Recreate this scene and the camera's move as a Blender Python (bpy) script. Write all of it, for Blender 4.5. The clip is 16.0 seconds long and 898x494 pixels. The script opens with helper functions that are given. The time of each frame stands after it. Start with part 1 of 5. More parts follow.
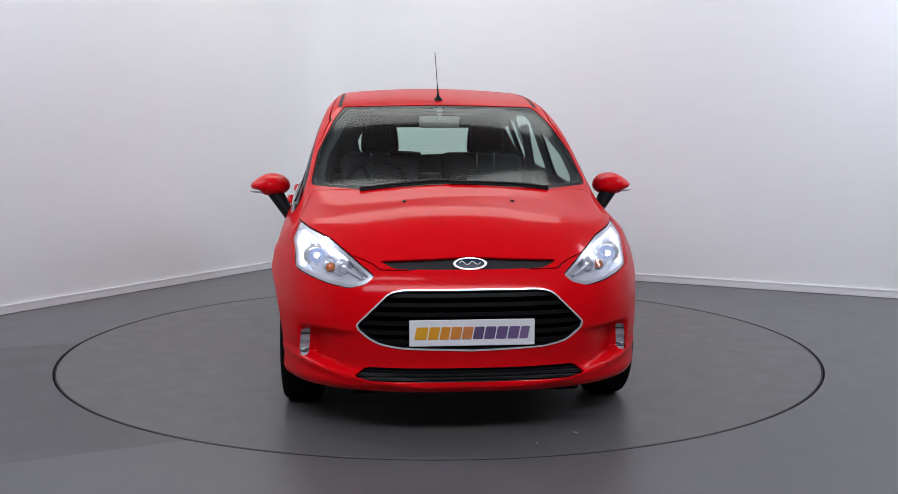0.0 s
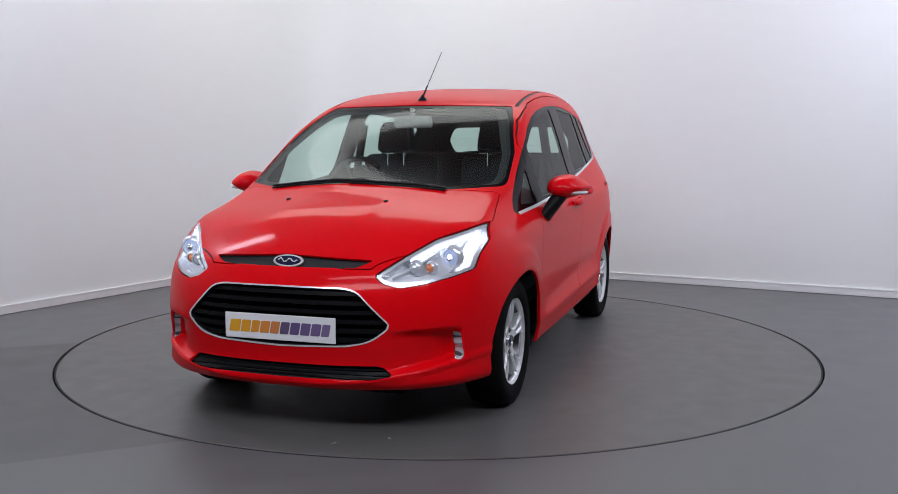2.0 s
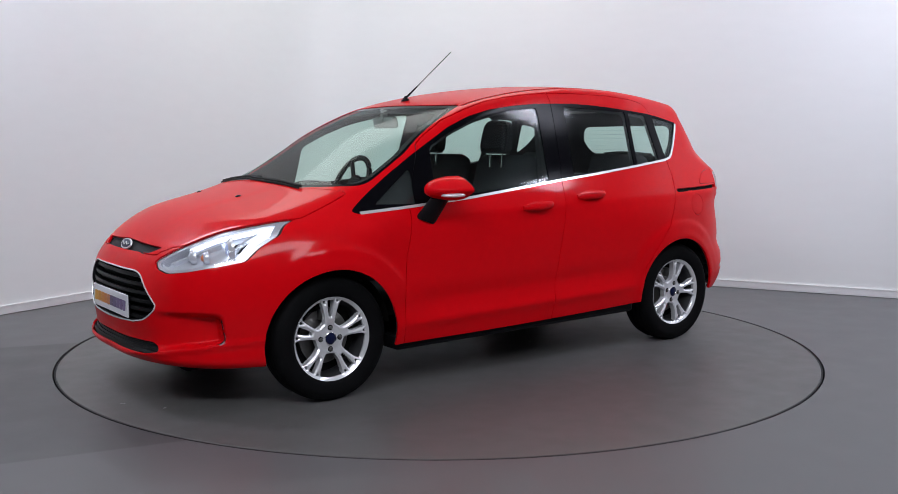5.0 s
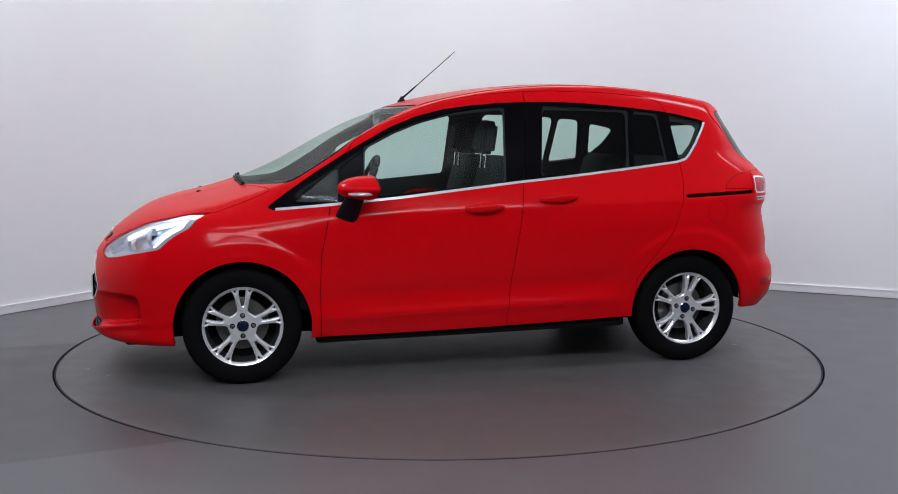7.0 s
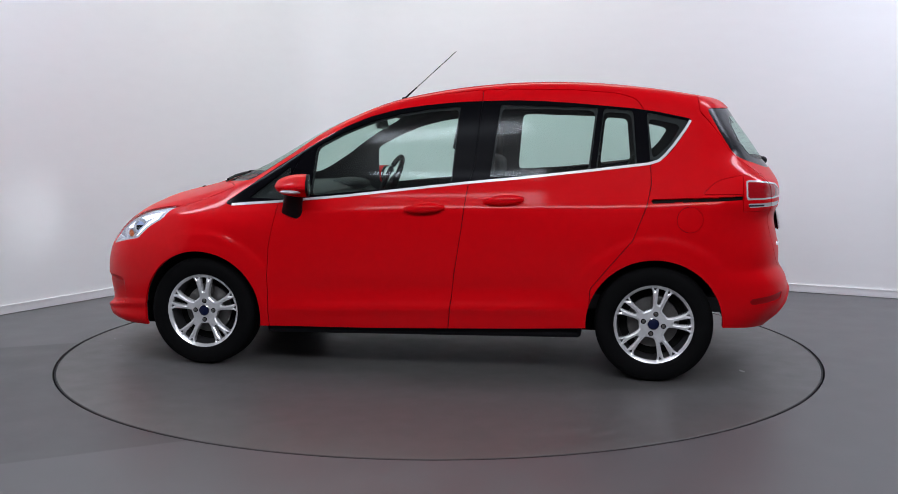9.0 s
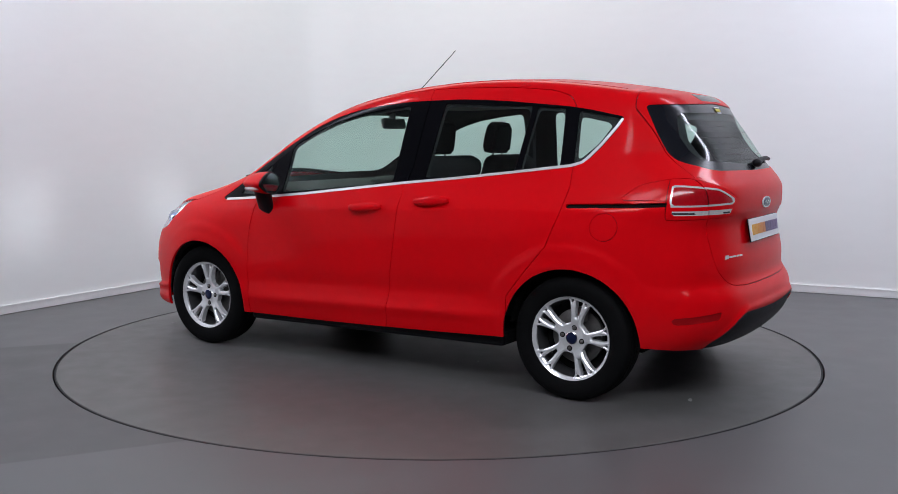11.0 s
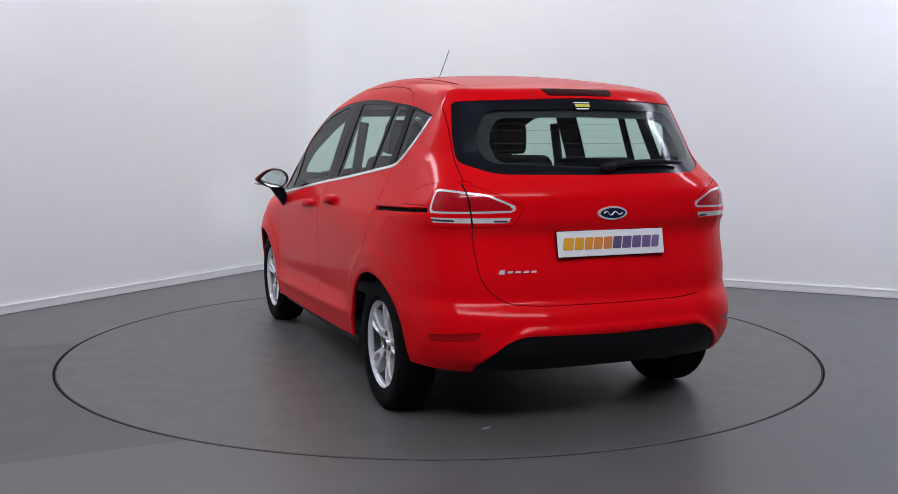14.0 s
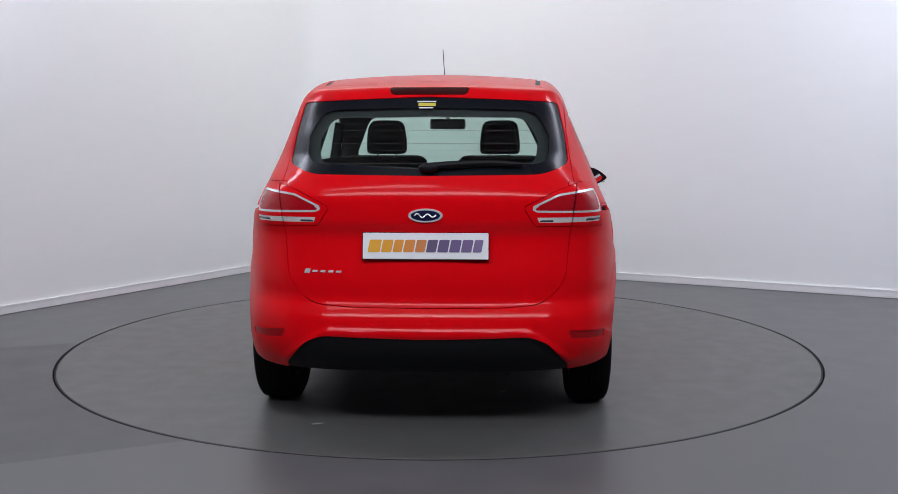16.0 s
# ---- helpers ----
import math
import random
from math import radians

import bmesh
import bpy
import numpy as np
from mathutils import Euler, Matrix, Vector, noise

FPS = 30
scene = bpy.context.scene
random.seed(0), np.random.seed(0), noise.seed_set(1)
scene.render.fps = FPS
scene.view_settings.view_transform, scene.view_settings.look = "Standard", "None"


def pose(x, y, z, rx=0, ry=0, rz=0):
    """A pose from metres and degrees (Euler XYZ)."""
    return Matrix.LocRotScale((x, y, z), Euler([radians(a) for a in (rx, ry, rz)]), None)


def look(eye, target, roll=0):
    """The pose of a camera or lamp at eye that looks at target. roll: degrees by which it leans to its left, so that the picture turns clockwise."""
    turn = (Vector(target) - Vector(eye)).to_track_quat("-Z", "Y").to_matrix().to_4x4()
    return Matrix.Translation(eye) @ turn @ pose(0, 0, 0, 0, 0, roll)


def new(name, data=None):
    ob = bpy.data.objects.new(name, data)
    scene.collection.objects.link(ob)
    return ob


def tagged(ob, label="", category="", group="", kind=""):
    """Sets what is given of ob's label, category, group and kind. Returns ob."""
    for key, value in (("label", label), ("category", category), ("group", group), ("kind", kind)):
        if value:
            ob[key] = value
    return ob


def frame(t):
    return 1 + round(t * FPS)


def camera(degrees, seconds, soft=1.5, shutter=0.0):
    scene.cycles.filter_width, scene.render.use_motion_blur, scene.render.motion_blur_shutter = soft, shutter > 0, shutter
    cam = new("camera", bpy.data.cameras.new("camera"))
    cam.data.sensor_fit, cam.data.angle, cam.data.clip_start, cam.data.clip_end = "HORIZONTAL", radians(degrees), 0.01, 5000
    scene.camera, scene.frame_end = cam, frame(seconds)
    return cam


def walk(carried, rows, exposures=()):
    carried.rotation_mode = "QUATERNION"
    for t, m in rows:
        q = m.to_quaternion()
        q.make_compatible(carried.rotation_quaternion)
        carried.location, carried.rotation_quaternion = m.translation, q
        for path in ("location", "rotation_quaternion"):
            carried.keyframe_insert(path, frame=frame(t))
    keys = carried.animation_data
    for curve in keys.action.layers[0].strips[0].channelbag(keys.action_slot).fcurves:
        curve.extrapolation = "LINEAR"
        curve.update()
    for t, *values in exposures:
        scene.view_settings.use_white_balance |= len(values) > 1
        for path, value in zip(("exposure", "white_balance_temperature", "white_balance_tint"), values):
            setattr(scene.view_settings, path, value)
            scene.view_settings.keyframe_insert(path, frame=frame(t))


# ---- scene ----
cam = camera(49.674, 16.0, soft=0.8)
EYE = (0.0, -5.9797, 1.2626)
AIM = (0.0558, 0.0, 1.2626 - 0.6598)
walk(cam, [(0, look(EYE, AIM, 0.03)), (16.0, look(EYE, AIM, 0.03))], [(0, 0.0), (16.0, 0.0)])

# ------------------------------------------------------------------ light
world = bpy.data.worlds.new("studio_world")
world.use_nodes = True
world.node_tree.nodes["Background"].inputs[0].default_value = (.75, .78, .85, 1)
world.node_tree.nodes["Background"].inputs[1].default_value = .02
scene.world = world


def area(name, eye, target, sx, sy, power, colour):
    data = bpy.data.lights.new(name, "AREA")
    data.shape, data.size, data.size_y, data.energy, data.color = "RECTANGLE", sx, sy, power, colour
    ob = new(name, data)
    ob.matrix_world = look(eye, target)
    return ob


area("overhead_light", (-0.9, 2.35, 3.9), (-0.9, 2.1, 0), 5.4, 1.5, 66, (.95, .985, .97))
area("strip_light", (0.2, -5.2, 3.8), (0.3, 0.8, 0.9), 6.5, 1.1, 230, (.88, .915, 1.0))
area("tube_light", (-1.2, -3.7, 3.88), (-1.2, -2.9, 0.0), 2.0, 0.3, 15, (.80, .88, 1.0))
area("left_light", (-3.25, -0.2, 3.9), (-3.1, 1.6, 1.0), 1.9, 0.7, 94, (.81, .84, 1.0))
area("right_light", (3.9, -0.4, 3.9), (3.7, 2.2, 1.0), 2.6, 0.9, 152, (.81, .84, 1.0))


# ------------------------------------------------------------------ materials
def material(name, colour, rough=.5, metal=0.0, coat=0.0, grain=0.0, scale=40.0, bump=0.0, stain=0.0, emit=None, spec=.5, coord="Object", rough_var=0.0, coat_rough=.04):
    m = bpy.data.materials.new(name)
    m.use_nodes = True
    nt = m.node_tree
    b = nt.nodes["Principled BSDF"]
    b.inputs["Base Color"].default_value = (*colour, 1)
    b.inputs["Roughness"].default_value, b.inputs["Metallic"].default_value = rough, metal
    b.inputs["Coat Weight"].default_value, b.inputs["Coat Roughness"].default_value = coat, coat_rough
    b.inputs["Specular IOR Level"].default_value = spec
    if emit:
        b.inputs["Emission Color"].default_value, b.inputs["Emission Strength"].default_value = (*emit[0], 1), emit[1]
    if grain or stain or bump or rough_var:
        tc = nt.nodes.new("ShaderNodeTexCoord")
        n1, n2 = nt.nodes.new("ShaderNodeTexNoise"), nt.nodes.new("ShaderNodeTexNoise")
        n1.inputs["Scale"].default_value, n1.inputs["Detail"].default_value = scale, 6
        n2.inputs["Scale"].default_value, n2.inputs["Detail"].default_value = scale * .03, 4
        nt.links.new(tc.outputs[coord], n1.inputs["Vector"])
        nt.links.new(tc.outputs[coord], n2.inputs["Vector"])
        a = nt.nodes.new("ShaderNodeMath")
        a.operation = "MULTIPLY_ADD"
        nt.links.new(n1.outputs["Fac"], a.inputs[0])
        a.inputs[1].default_value, a.inputs[2].default_value = grain * 2, 1 - grain
        c = nt.nodes.new("ShaderNodeMath")
        c.operation = "MULTIPLY_ADD"
        nt.links.new(n2.outputs["Fac"], c.inputs[0])
        c.inputs[1].default_value, c.inputs[2].default_value = stain * 2, 1 - stain
        d = nt.nodes.new("ShaderNodeMath")
        d.operation = "MULTIPLY"
        nt.links.new(a.outputs[0], d.inputs[0])
        nt.links.new(c.outputs[0], d.inputs[1])
        mix = nt.nodes.new("ShaderNodeVectorMath")
        mix.operation = "SCALE"
        mix.inputs[0].default_value = colour
        nt.links.new(d.outputs[0], mix.inputs["Scale"])
        nt.links.new(mix.outputs[0], b.inputs["Base Color"])
        if rough_var:
            e = nt.nodes.new("ShaderNodeMath")
            e.operation = "MULTIPLY_ADD"
            nt.links.new(n2.outputs["Fac"], e.inputs[0])
            e.inputs[1].default_value, e.inputs[2].default_value = rough_var * 2, rough - rough_var
            nt.links.new(e.outputs[0], b.inputs["Roughness"])
        if bump:
            bu = nt.nodes.new("ShaderNodeBump")
            bu.inputs["Strength"].default_value, bu.inputs["Distance"].default_value = bump, .002
            nt.links.new(n1.outputs["Fac"], bu.inputs["Height"])
            nt.links.new(bu.outputs[0], b.inputs["Normal"])
    return m


def glass_material(name, tint, gloss=1.0, rough=.02):
    m = bpy.data.materials.new(name)
    m.use_nodes = True
    nt = m.node_tree
    nt.nodes.remove(nt.nodes["Principled BSDF"])
    out = nt.nodes["Material Output"]
    tr, gl, mx, lw, pw, sc = (nt.nodes.new("ShaderNode" + k) for k in ("BsdfTransparent", "BsdfGlossy", "MixShader", "LayerWeight", "Math", "Math"))
    tr.inputs[0].default_value = (*tint, 1)
    gl.inputs["Roughness"].default_value = rough
    lw.inputs["Blend"].default_value = .5
    pw.operation = "POWER"
    pw.inputs[1].default_value = 4.0
    sc.operation = "MULTIPLY_ADD"
    sc.inputs[1].default_value, sc.inputs[2].default_value = .42 * gloss, .042 * gloss
    nt.links.new(lw.outputs["Facing"], pw.inputs[0])
    nt.links.new(pw.outputs[0], sc.inputs[0])
    nt.links.new(sc.outputs[0], mx.inputs[0])
    nt.links.new(tr.outputs[0], mx.inputs[1])
    nt.links.new(gl.outputs[0], mx.inputs[2])
    nt.links.new(mx.outputs[0], out.inputs[0])
    return m


YELLOW = material("yellow_print", (.65, .55, .06), .5)
RED = material("red_paint", (.72, .0016, .0060), .45, 0, .36, grain=.04, scale=900, stain=.05, spec=.02, coat_rough=.09)
GLOSS_BLACK = material("gloss_black_trim", (.0035, .0035, .005), .16, 0, 0, spec=.05)
FRIT = material("printed_glass_border", (.006, .007, .011), .20, 0, 0, spec=.22)
GRILLE_BLACK = material("grille_black", (.006, .006, .007), .4, spec=.10)
SMOKE = material("smoky_lamp_cell", (.05, .05, .055), .2, 0, .6)
BRIGHT = material("bright_trim", (.86, .86, .88), .25, .45, .3)
BLACK = material("black_plastic", (.007, .007, .009), .5, spec=.15, grain=.25, scale=600, bump=.3, stain=.15)
RUBBER = material("tyre_rubber", (.0045, .0045, .005), .75, spec=.08, grain=.3, scale=250, bump=.4, stain=.3)
LINER = material("dark_cabin_trim", (.017, .018, .021), .8, grain=.3, scale=300, stain=.2)
HEADLINER = material("headlining_cloth", (.30, .29, .27), .9, grain=.1, scale=500)
CLOTH = material("charcoal_seat_cloth", (.016, .017, .021), .9, grain=.35, scale=700, bump=.4, stain=.15)
DARK = material("dark_void", (.007, .007, .007), .9, spec=.1)
CHROME = material("chrome", (.82, .82, .83), .08, 1.0)
SATIN = material("brushed_bright_trim", (.85, .85, .87), .22, 1.0)
ALLOY = material("silver_alloy", (.96, .965, .99), .22, .55, .5, grain=.08, scale=400, stain=.05)
# the wheel's alloy darkened: shade behind the spokes is put into the colour
ALLOY_SHADED = material("alloy_painted_shade", (.075, .075, .08), .32, .6)
STEEL = material("brake_steel", (.16, .155, .15), .4, .7, grain=.2, scale=120)
GLASS = glass_material("tinted_glass", (.73, .875, .82), .9, .09)
SCREEN = glass_material("windscreen_glass", (.73, .865, .80), .75, .10)
GREY = material("grey_plastic", (.38, .38, .36), .5, grain=.1, scale=400)
LENS = glass_material("clear_lens", (.95, .97, 1.0))
REFLECTOR = material("lamp_reflector", (.82, .83, .87), .20, .5)
LAMP_WHITE = material("lamp_white_lining", (.66, .67, .71), .25, .5)
DRL = material("lit_daytime_strip", (.9, .93, 1), .4, emit=((.80, .88, 1.0), 1.25))
PROJECTOR = material("projector_glass", (.10, .13, .22), .06, 0, 1.0, emit=((.55, .65, 1.0), .5))
BEAM = material("lamp_filament", (.9, .9, .9), .5, emit=((.86, .92, 1.0), 5200.0))
HIGH_BRAKE = material("smoked_brake_lens", (.035, .0015, .002), .2, 0, .2, spec=.2)
AMBER = material("amber_bulb_cover", (.75, .20, .05), .3, 0, .5)
RED_LENS = material("red_lamp_lens", (.42, .004, .010), .15, 0, .35, grain=.25, scale=60)
DARK_RED = material("dark_red_lens", (.34, .002, .005), .3, 0, .15, spec=.2)
WHITE_LENS = material("white_lamp_lens", (.62, .60, .60), .2, 0, .6, grain=.2, scale=120)
PLATE = material("white_plate", (.80, .80, .83), .4, 0, .2, stain=.04)
BLUE = material("deep_blue_enamel", (.006, .010, .045), .35, 0, .15, spec=.2)
MIRROR = material("mirror_glass", (.85, .9, .9), .02, 1.0)
LETTER = [material("amber_print", c, .45) for c in ((.75, .36, .02), (.75, .33, .02), (.72, .28, .025), (.68, .24, .04), (.60, .21, .06))] + \
         [material("violet_print", c, .45) for c in ((.11, .075, .16), (.12, .08, .19), (.14, .09, .22), (.16, .10, .24), (.19, .13, .27))]
WALL = material("white_wall_paint", (.79, .80, .795), .75, grain=.02, scale=60, bump=.10, stain=.03, coord="Generated")
SKIRT = material("white_skirting_paint", (.76, .76, .765), .4, stain=.06, grain=.03, scale=30)
# for the unseen walls; its grey sets how much fill and reflection they return
DARK_WALL = material("bounce_limit_grey", (.20, .20, .215), .9, grain=.1, scale=40, stain=.1)
CEIL = material("ceiling_paint", (.55, .55, .55), .8, stain=.03)
SCUFF = material("pale_scuff", (.42, .42, .42), .6)
TABLE = material("turntable_vinyl", (.108, .105, .103), .42, grain=.14, scale=240, bump=.18, stain=.14, rough_var=.12)


def floor_material():
    """Grey sheet vinyl; one darker sheet between two seams."""
    m = material("floor_vinyl", (.115, .113, .117), .42, grain=.14, scale=160, bump=.14, stain=.22, rough_var=.10)
    nt = m.node_tree
    b = nt.nodes["Principled BSDF"]
    src = b.inputs["Base Color"].links[0].from_socket
    geo, sep = nt.nodes.new("ShaderNodeNewGeometry"), nt.nodes.new("ShaderNodeSeparateXYZ")
    nt.links.new(geo.outputs["Position"], sep.inputs[0])

    def side(ax, ay, bx_, by_, flip):
        nx, ny = -(by_ - ay), bx_ - ax
        ln = math.hypot(nx, ny) * flip
        d1, d2, d3 = (nt.nodes.new("ShaderNodeMath") for _ in range(3))
        d1.operation, d2.operation, d3.operation = "MULTIPLY_ADD", "MULTIPLY_ADD", "MULTIPLY"
        nt.links.new(sep.outputs[0], d1.inputs[0])
        d1.inputs[1].default_value, d1.inputs[2].default_value = nx / ln, -(nx * ax + ny * ay) / ln
        nt.links.new(sep.outputs[1], d2.inputs[0])
        d2.inputs[1].default_value = ny / ln
        nt.links.new(d1.outputs[0], d2.inputs[2])
        nt.links.new(d2.outputs[0], d3.inputs[0])
        d3.inputs[1].default_value = 60
        d3.use_clamp = True
        return d3.outputs[0]
    a, c = side(-2.69, -.13, -2.30, .01, -1), side(-1.72, -2.29, -1.04, -1.98, 1)
    left = nt.nodes.new("ShaderNodeMath")
    left.operation = "LESS_THAN"
    nt.links.new(sep.outputs[0], left.inputs[0])
    left.inputs[1].default_value = -.5
    m1, m2, m3 = (nt.nodes.new("ShaderNodeMath") for _ in range(3))
    m1.operation = m2.operation = "MULTIPLY"
    nt.links.new(a, m1.inputs[0])
    nt.links.new(c, m1.inputs[1])
    nt.links.new(m1.outputs[0], m2.inputs[0])
    nt.links.new(left.outputs[0], m2.inputs[1])
    m3.operation = "MULTIPLY_ADD"
    nt.links.new(m2.outputs[0], m3.inputs[0])
    m3.inputs[1].default_value, m3.inputs[2].default_value = -.34, 1
    sc = nt.nodes.new("ShaderNodeVectorMath")
    sc.operation = "SCALE"
    nt.links.new(src, sc.inputs[0])
    nt.links.new(m3.outputs[0], sc.inputs["Scale"])
    nt.links.new(sc.outputs[0], b.inputs["Base Color"])
    return m


FLOOR = floor_material()


# ------------------------------------------------------------------ mesh helpers
def part(name, bm, mat, parent=None, label="", smooth=False):
    me = bpy.data.meshes.new(name)
    bm.normal_update()
    bm.to_mesh(me)
    bm.free()
    me.materials.append(mat)
    if smooth:
        me.shade_smooth()
        me.set_sharp_from_angle(angle=radians(40))
    ob = new(name, me)
    ob.parent = parent
    return tagged(ob, label)


def block(bm, x0, x1, y0, y1, z0, z1, m=None, bevel=0.0, seg=2):
    r = bmesh.ops.create_cube(bm, size=1, matrix=Matrix.Translation(((x0 + x1) / 2, (y0 + y1) / 2, (z0 + z1) / 2)) @ Matrix.Diagonal((x1 - x0, y1 - y0, z1 - z0, 1)))
    vs = r["verts"]
    if bevel:
        es = list({e for v in vs for e in v.link_edges})
        g = bmesh.ops.bevel(bm, geom=es, offset=bevel, segments=seg, affect="EDGES", profile=.5)
        vs = list({v for f in g["faces"] for v in f.verts} | {v for v in vs if v.is_valid})
        vs = list({w for v in vs for f in v.link_faces for w in f.verts})
    if m is not None:
        bmesh.ops.transform(bm, matrix=m, verts=vs)
    return vs


def lathe(bm, profile, n=48, axis="Y", m=None):
    """Turns (radius, offset) pairs about an axis."""
    rings = []
    for r, o in profile:
        ring = []
        for i in range(n):
            a = 2 * math.pi * i / n
            c, s = r * math.cos(a), r * math.sin(a)
            p = {"Y": (c, o, s), "X": (o, c, s), "Z": (c, s, o)}[axis]
            ring.append(bm.verts.new(m @ Vector(p) if m else p))
        rings.append(ring)
    for a, b in zip(rings, rings[1:]):
        for i in range(n):
            bm.faces.new((a[i], b[i], b[(i + 1) % n], a[(i + 1) % n]))
    return rings


def prism(bm, outline, a, b, axis="Y", m=None):
    """A closed outline pushed from a to b along an axis."""
    put = {"Y": lambda p, q: (p[0], q, p[1]), "X": lambda p, q: (q, p[0], p[1]), "Z": lambda p, q: (p[0], p[1], q)}[axis]
    lo = [bm.verts.new(m @ Vector(put(p, a)) if m else put(p, a)) for p in outline]
    hi = [bm.verts.new(m @ Vector(put(p, b)) if m else put(p, b)) for p in outline]
    n = len(lo)
    bm.faces.new(lo[::-1])
    bm.faces.new(hi)
    for i in range(n):
        bm.faces.new((lo[i], lo[(i + 1) % n], hi[(i + 1) % n], hi[i]))
    bmesh.ops.recalc_face_normals(bm, faces=bm.faces[:])


def tube(bm, pts, radius, n=8, r_end=None):
    """A round rod along points, tapering to r_end."""
    rings = []
    for k, p in enumerate(pts):
        p = Vector(p)
        d = (Vector(pts[min(k + 1, len(pts) - 1)]) - Vector(pts[max(k - 1, 0)])).normalized()
        u = d.orthogonal().normalized()
        w = d.cross(u)
        r = radius + ((r_end if r_end is not None else radius) - radius) * k / max(len(pts) - 1, 1)
        rings.append([bm.verts.new(p + (u * math.cos(2 * math.pi * i / n) + w * math.sin(2 * math.pi * i / n)) * r) for i in range(n)])
    for a, b in zip(rings, rings[1:]):
        for i in range(n):
            bm.faces.new((a[i], a[(i + 1) % n], b[(i + 1) % n], b[i]))
    bm.faces.new(rings[0][::-1])
    bm.faces.new(rings[-1])


# ------------------------------------------------------------------ room
CORNER = Vector((-1.258, 4.26))
ALONG_L, ALONG_R = Vector((-.507, -.862)).normalized(), Vector((.8853, -.465)).normalized()
ROOM_L, ROOM_R, HIGH, ROUND = 11.5, 11.5, 4.0, .55
FAR_L, FAR_R = CORNER + ALONG_L * ROOM_L, CORNER + ALONG_R * ROOM_R
FAR = FAR_L + ALONG_R * ROOM_R


def wall_line(inset):
    """The two back walls with their rounded corner, as a line in plan set inwards."""
    c = CORNER + (ALONG_L + ALONG_R) * inset
    pts = [c + ALONG_L * (ROOM_L - inset)]
    for k in range(13):
        t = k / 12
        pts.append(c + ALONG_L * ROUND * (1 - t) ** 2 + ALONG_R * ROUND * t ** 2)
    pts.append(c + ALONG_R * (ROOM_R - inset))
    return pts


def build_wall(name, pts_in, pts_out, z0, z1, mat):
    bm = bmesh.new()
    rows = []
    for z in (z0, z1):
        rows.append([bm.verts.new((p.x, p.y, z)) for p in pts_in] + [bm.verts.new((p.x, p.y, z)) for p in reversed(pts_out)])
    n = len(rows[0])
    for i in range(n):
        bm.faces.new((rows[0][i], rows[0][(i + 1) % n], rows[1][(i + 1) % n], rows[1][i]))
    h = n // 2
    for r in rows:
        for i in range(h - 1):
            bm.faces.new((r[i], r[i + 1], r[n - 2 - i], r[n - 1 - i]))
    bmesh.ops.recalc_face_normals(bm, faces=bm.faces[:])
    return part(name, bm, mat, smooth=True)


def build_room():
    wl, wo = wall_line(0), wall_line(-.15)
    tagged(build_wall("wall_back", wl, wo, -.2, HIGH, WALL), "white painted studio wall with a rounded corner", "wall", kind="structure")
    # two unseen walls added behind the camera, dark to hold down bounced light
    for nm, a, b in (("wall_left", FAR_L, FAR), ("wall_right", FAR, FAR_R)):
        d = (b - a).normalized()
        out = Vector((d.y, -d.x))
        if out.dot(CORNER - a) > 0:
            out = -out
        tagged(build_wall(nm, [a, b], [a + out * .15, b + out * .15], -.2, HIGH, DARK_WALL), "unseen dark grey wall behind the camera, added to limit bounce", "wall", kind="structure")
    sk = build_wall("baseboard", wall_line(.016), wall_line(.001), .004, .059, SKIRT)
    tagged(sk, "white painted skirting board along the studio wall", "baseboard", kind="structure")
    cap = build_wall("baseboard_cap", wall_line(.019), wall_line(.001), .059, .067, WALL)
    cap.parent = sk
    bm = bmesh.new()
    quad = [CORNER - (ALONG_L + ALONG_R) * .1, FAR_L, FAR, FAR_R]
    prism(bm, [(p.x, p.y) for p in quad], HIGH, HIGH + .1, "Z")
    tagged(part("ceiling", bm, CEIL), "white studio ceiling", "ceiling", kind="structure")
    # floor with a round opening for the turntable
    bm = bmesh.new()
    n, hole = 240, 2.2520
    poly = [CORNER - (ALONG_L + ALONG_R) * .1, FAR_L - ALONG_R * .1, FAR, FAR_R - ALONG_L * .1]
    inner, outer, deep = [], [], []
    for i in range(n):
        a = 2 * math.pi * i / n
        d = Vector((math.cos(a), math.sin(a)))
        best = 1e9
        for p, q in zip(poly, poly[1:] + poly[:1]):
            e = q - p
            den = d.x * e.y - d.y * e.x
            if abs(den) < 1e-9:
                continue
            s = (p.x * e.y - p.y * e.x) / den
            u = (p.x * d.y - p.y * d.x) / den
            if s > 0 and -1e-6 <= u <= 1 + 1e-6:
                best = min(best, s)
        inner.append(bm.verts.new((d.x * hole, d.y * hole, 0)))
        deep.append(bm.verts.new((d.x * hole, d.y * hole, -.12)))
        outer.append(bm.verts.new((d.x * best, d.y * best, 0)))
    for i in range(n):
        j = (i + 1) % n
        bm.faces.new((inner[i], outer[i], outer[j], inner[j]))
        bm.faces.new((deep[i], inner[i], inner[j], deep[j]))
    tagged(part("floor", bm, FLOOR), "grey sheet vinyl studio floor with a darker strip", "floor", kind="structure")
    bm = bmesh.new()
    lathe(bm, [(2.4, -.12), (2.0, -.121), (.001, -.122)], 64, "Z")
    tagged(part("turntable_pit", bm, DARK), "dark pit below the turntable", "pit", kind="structure")


build_room()


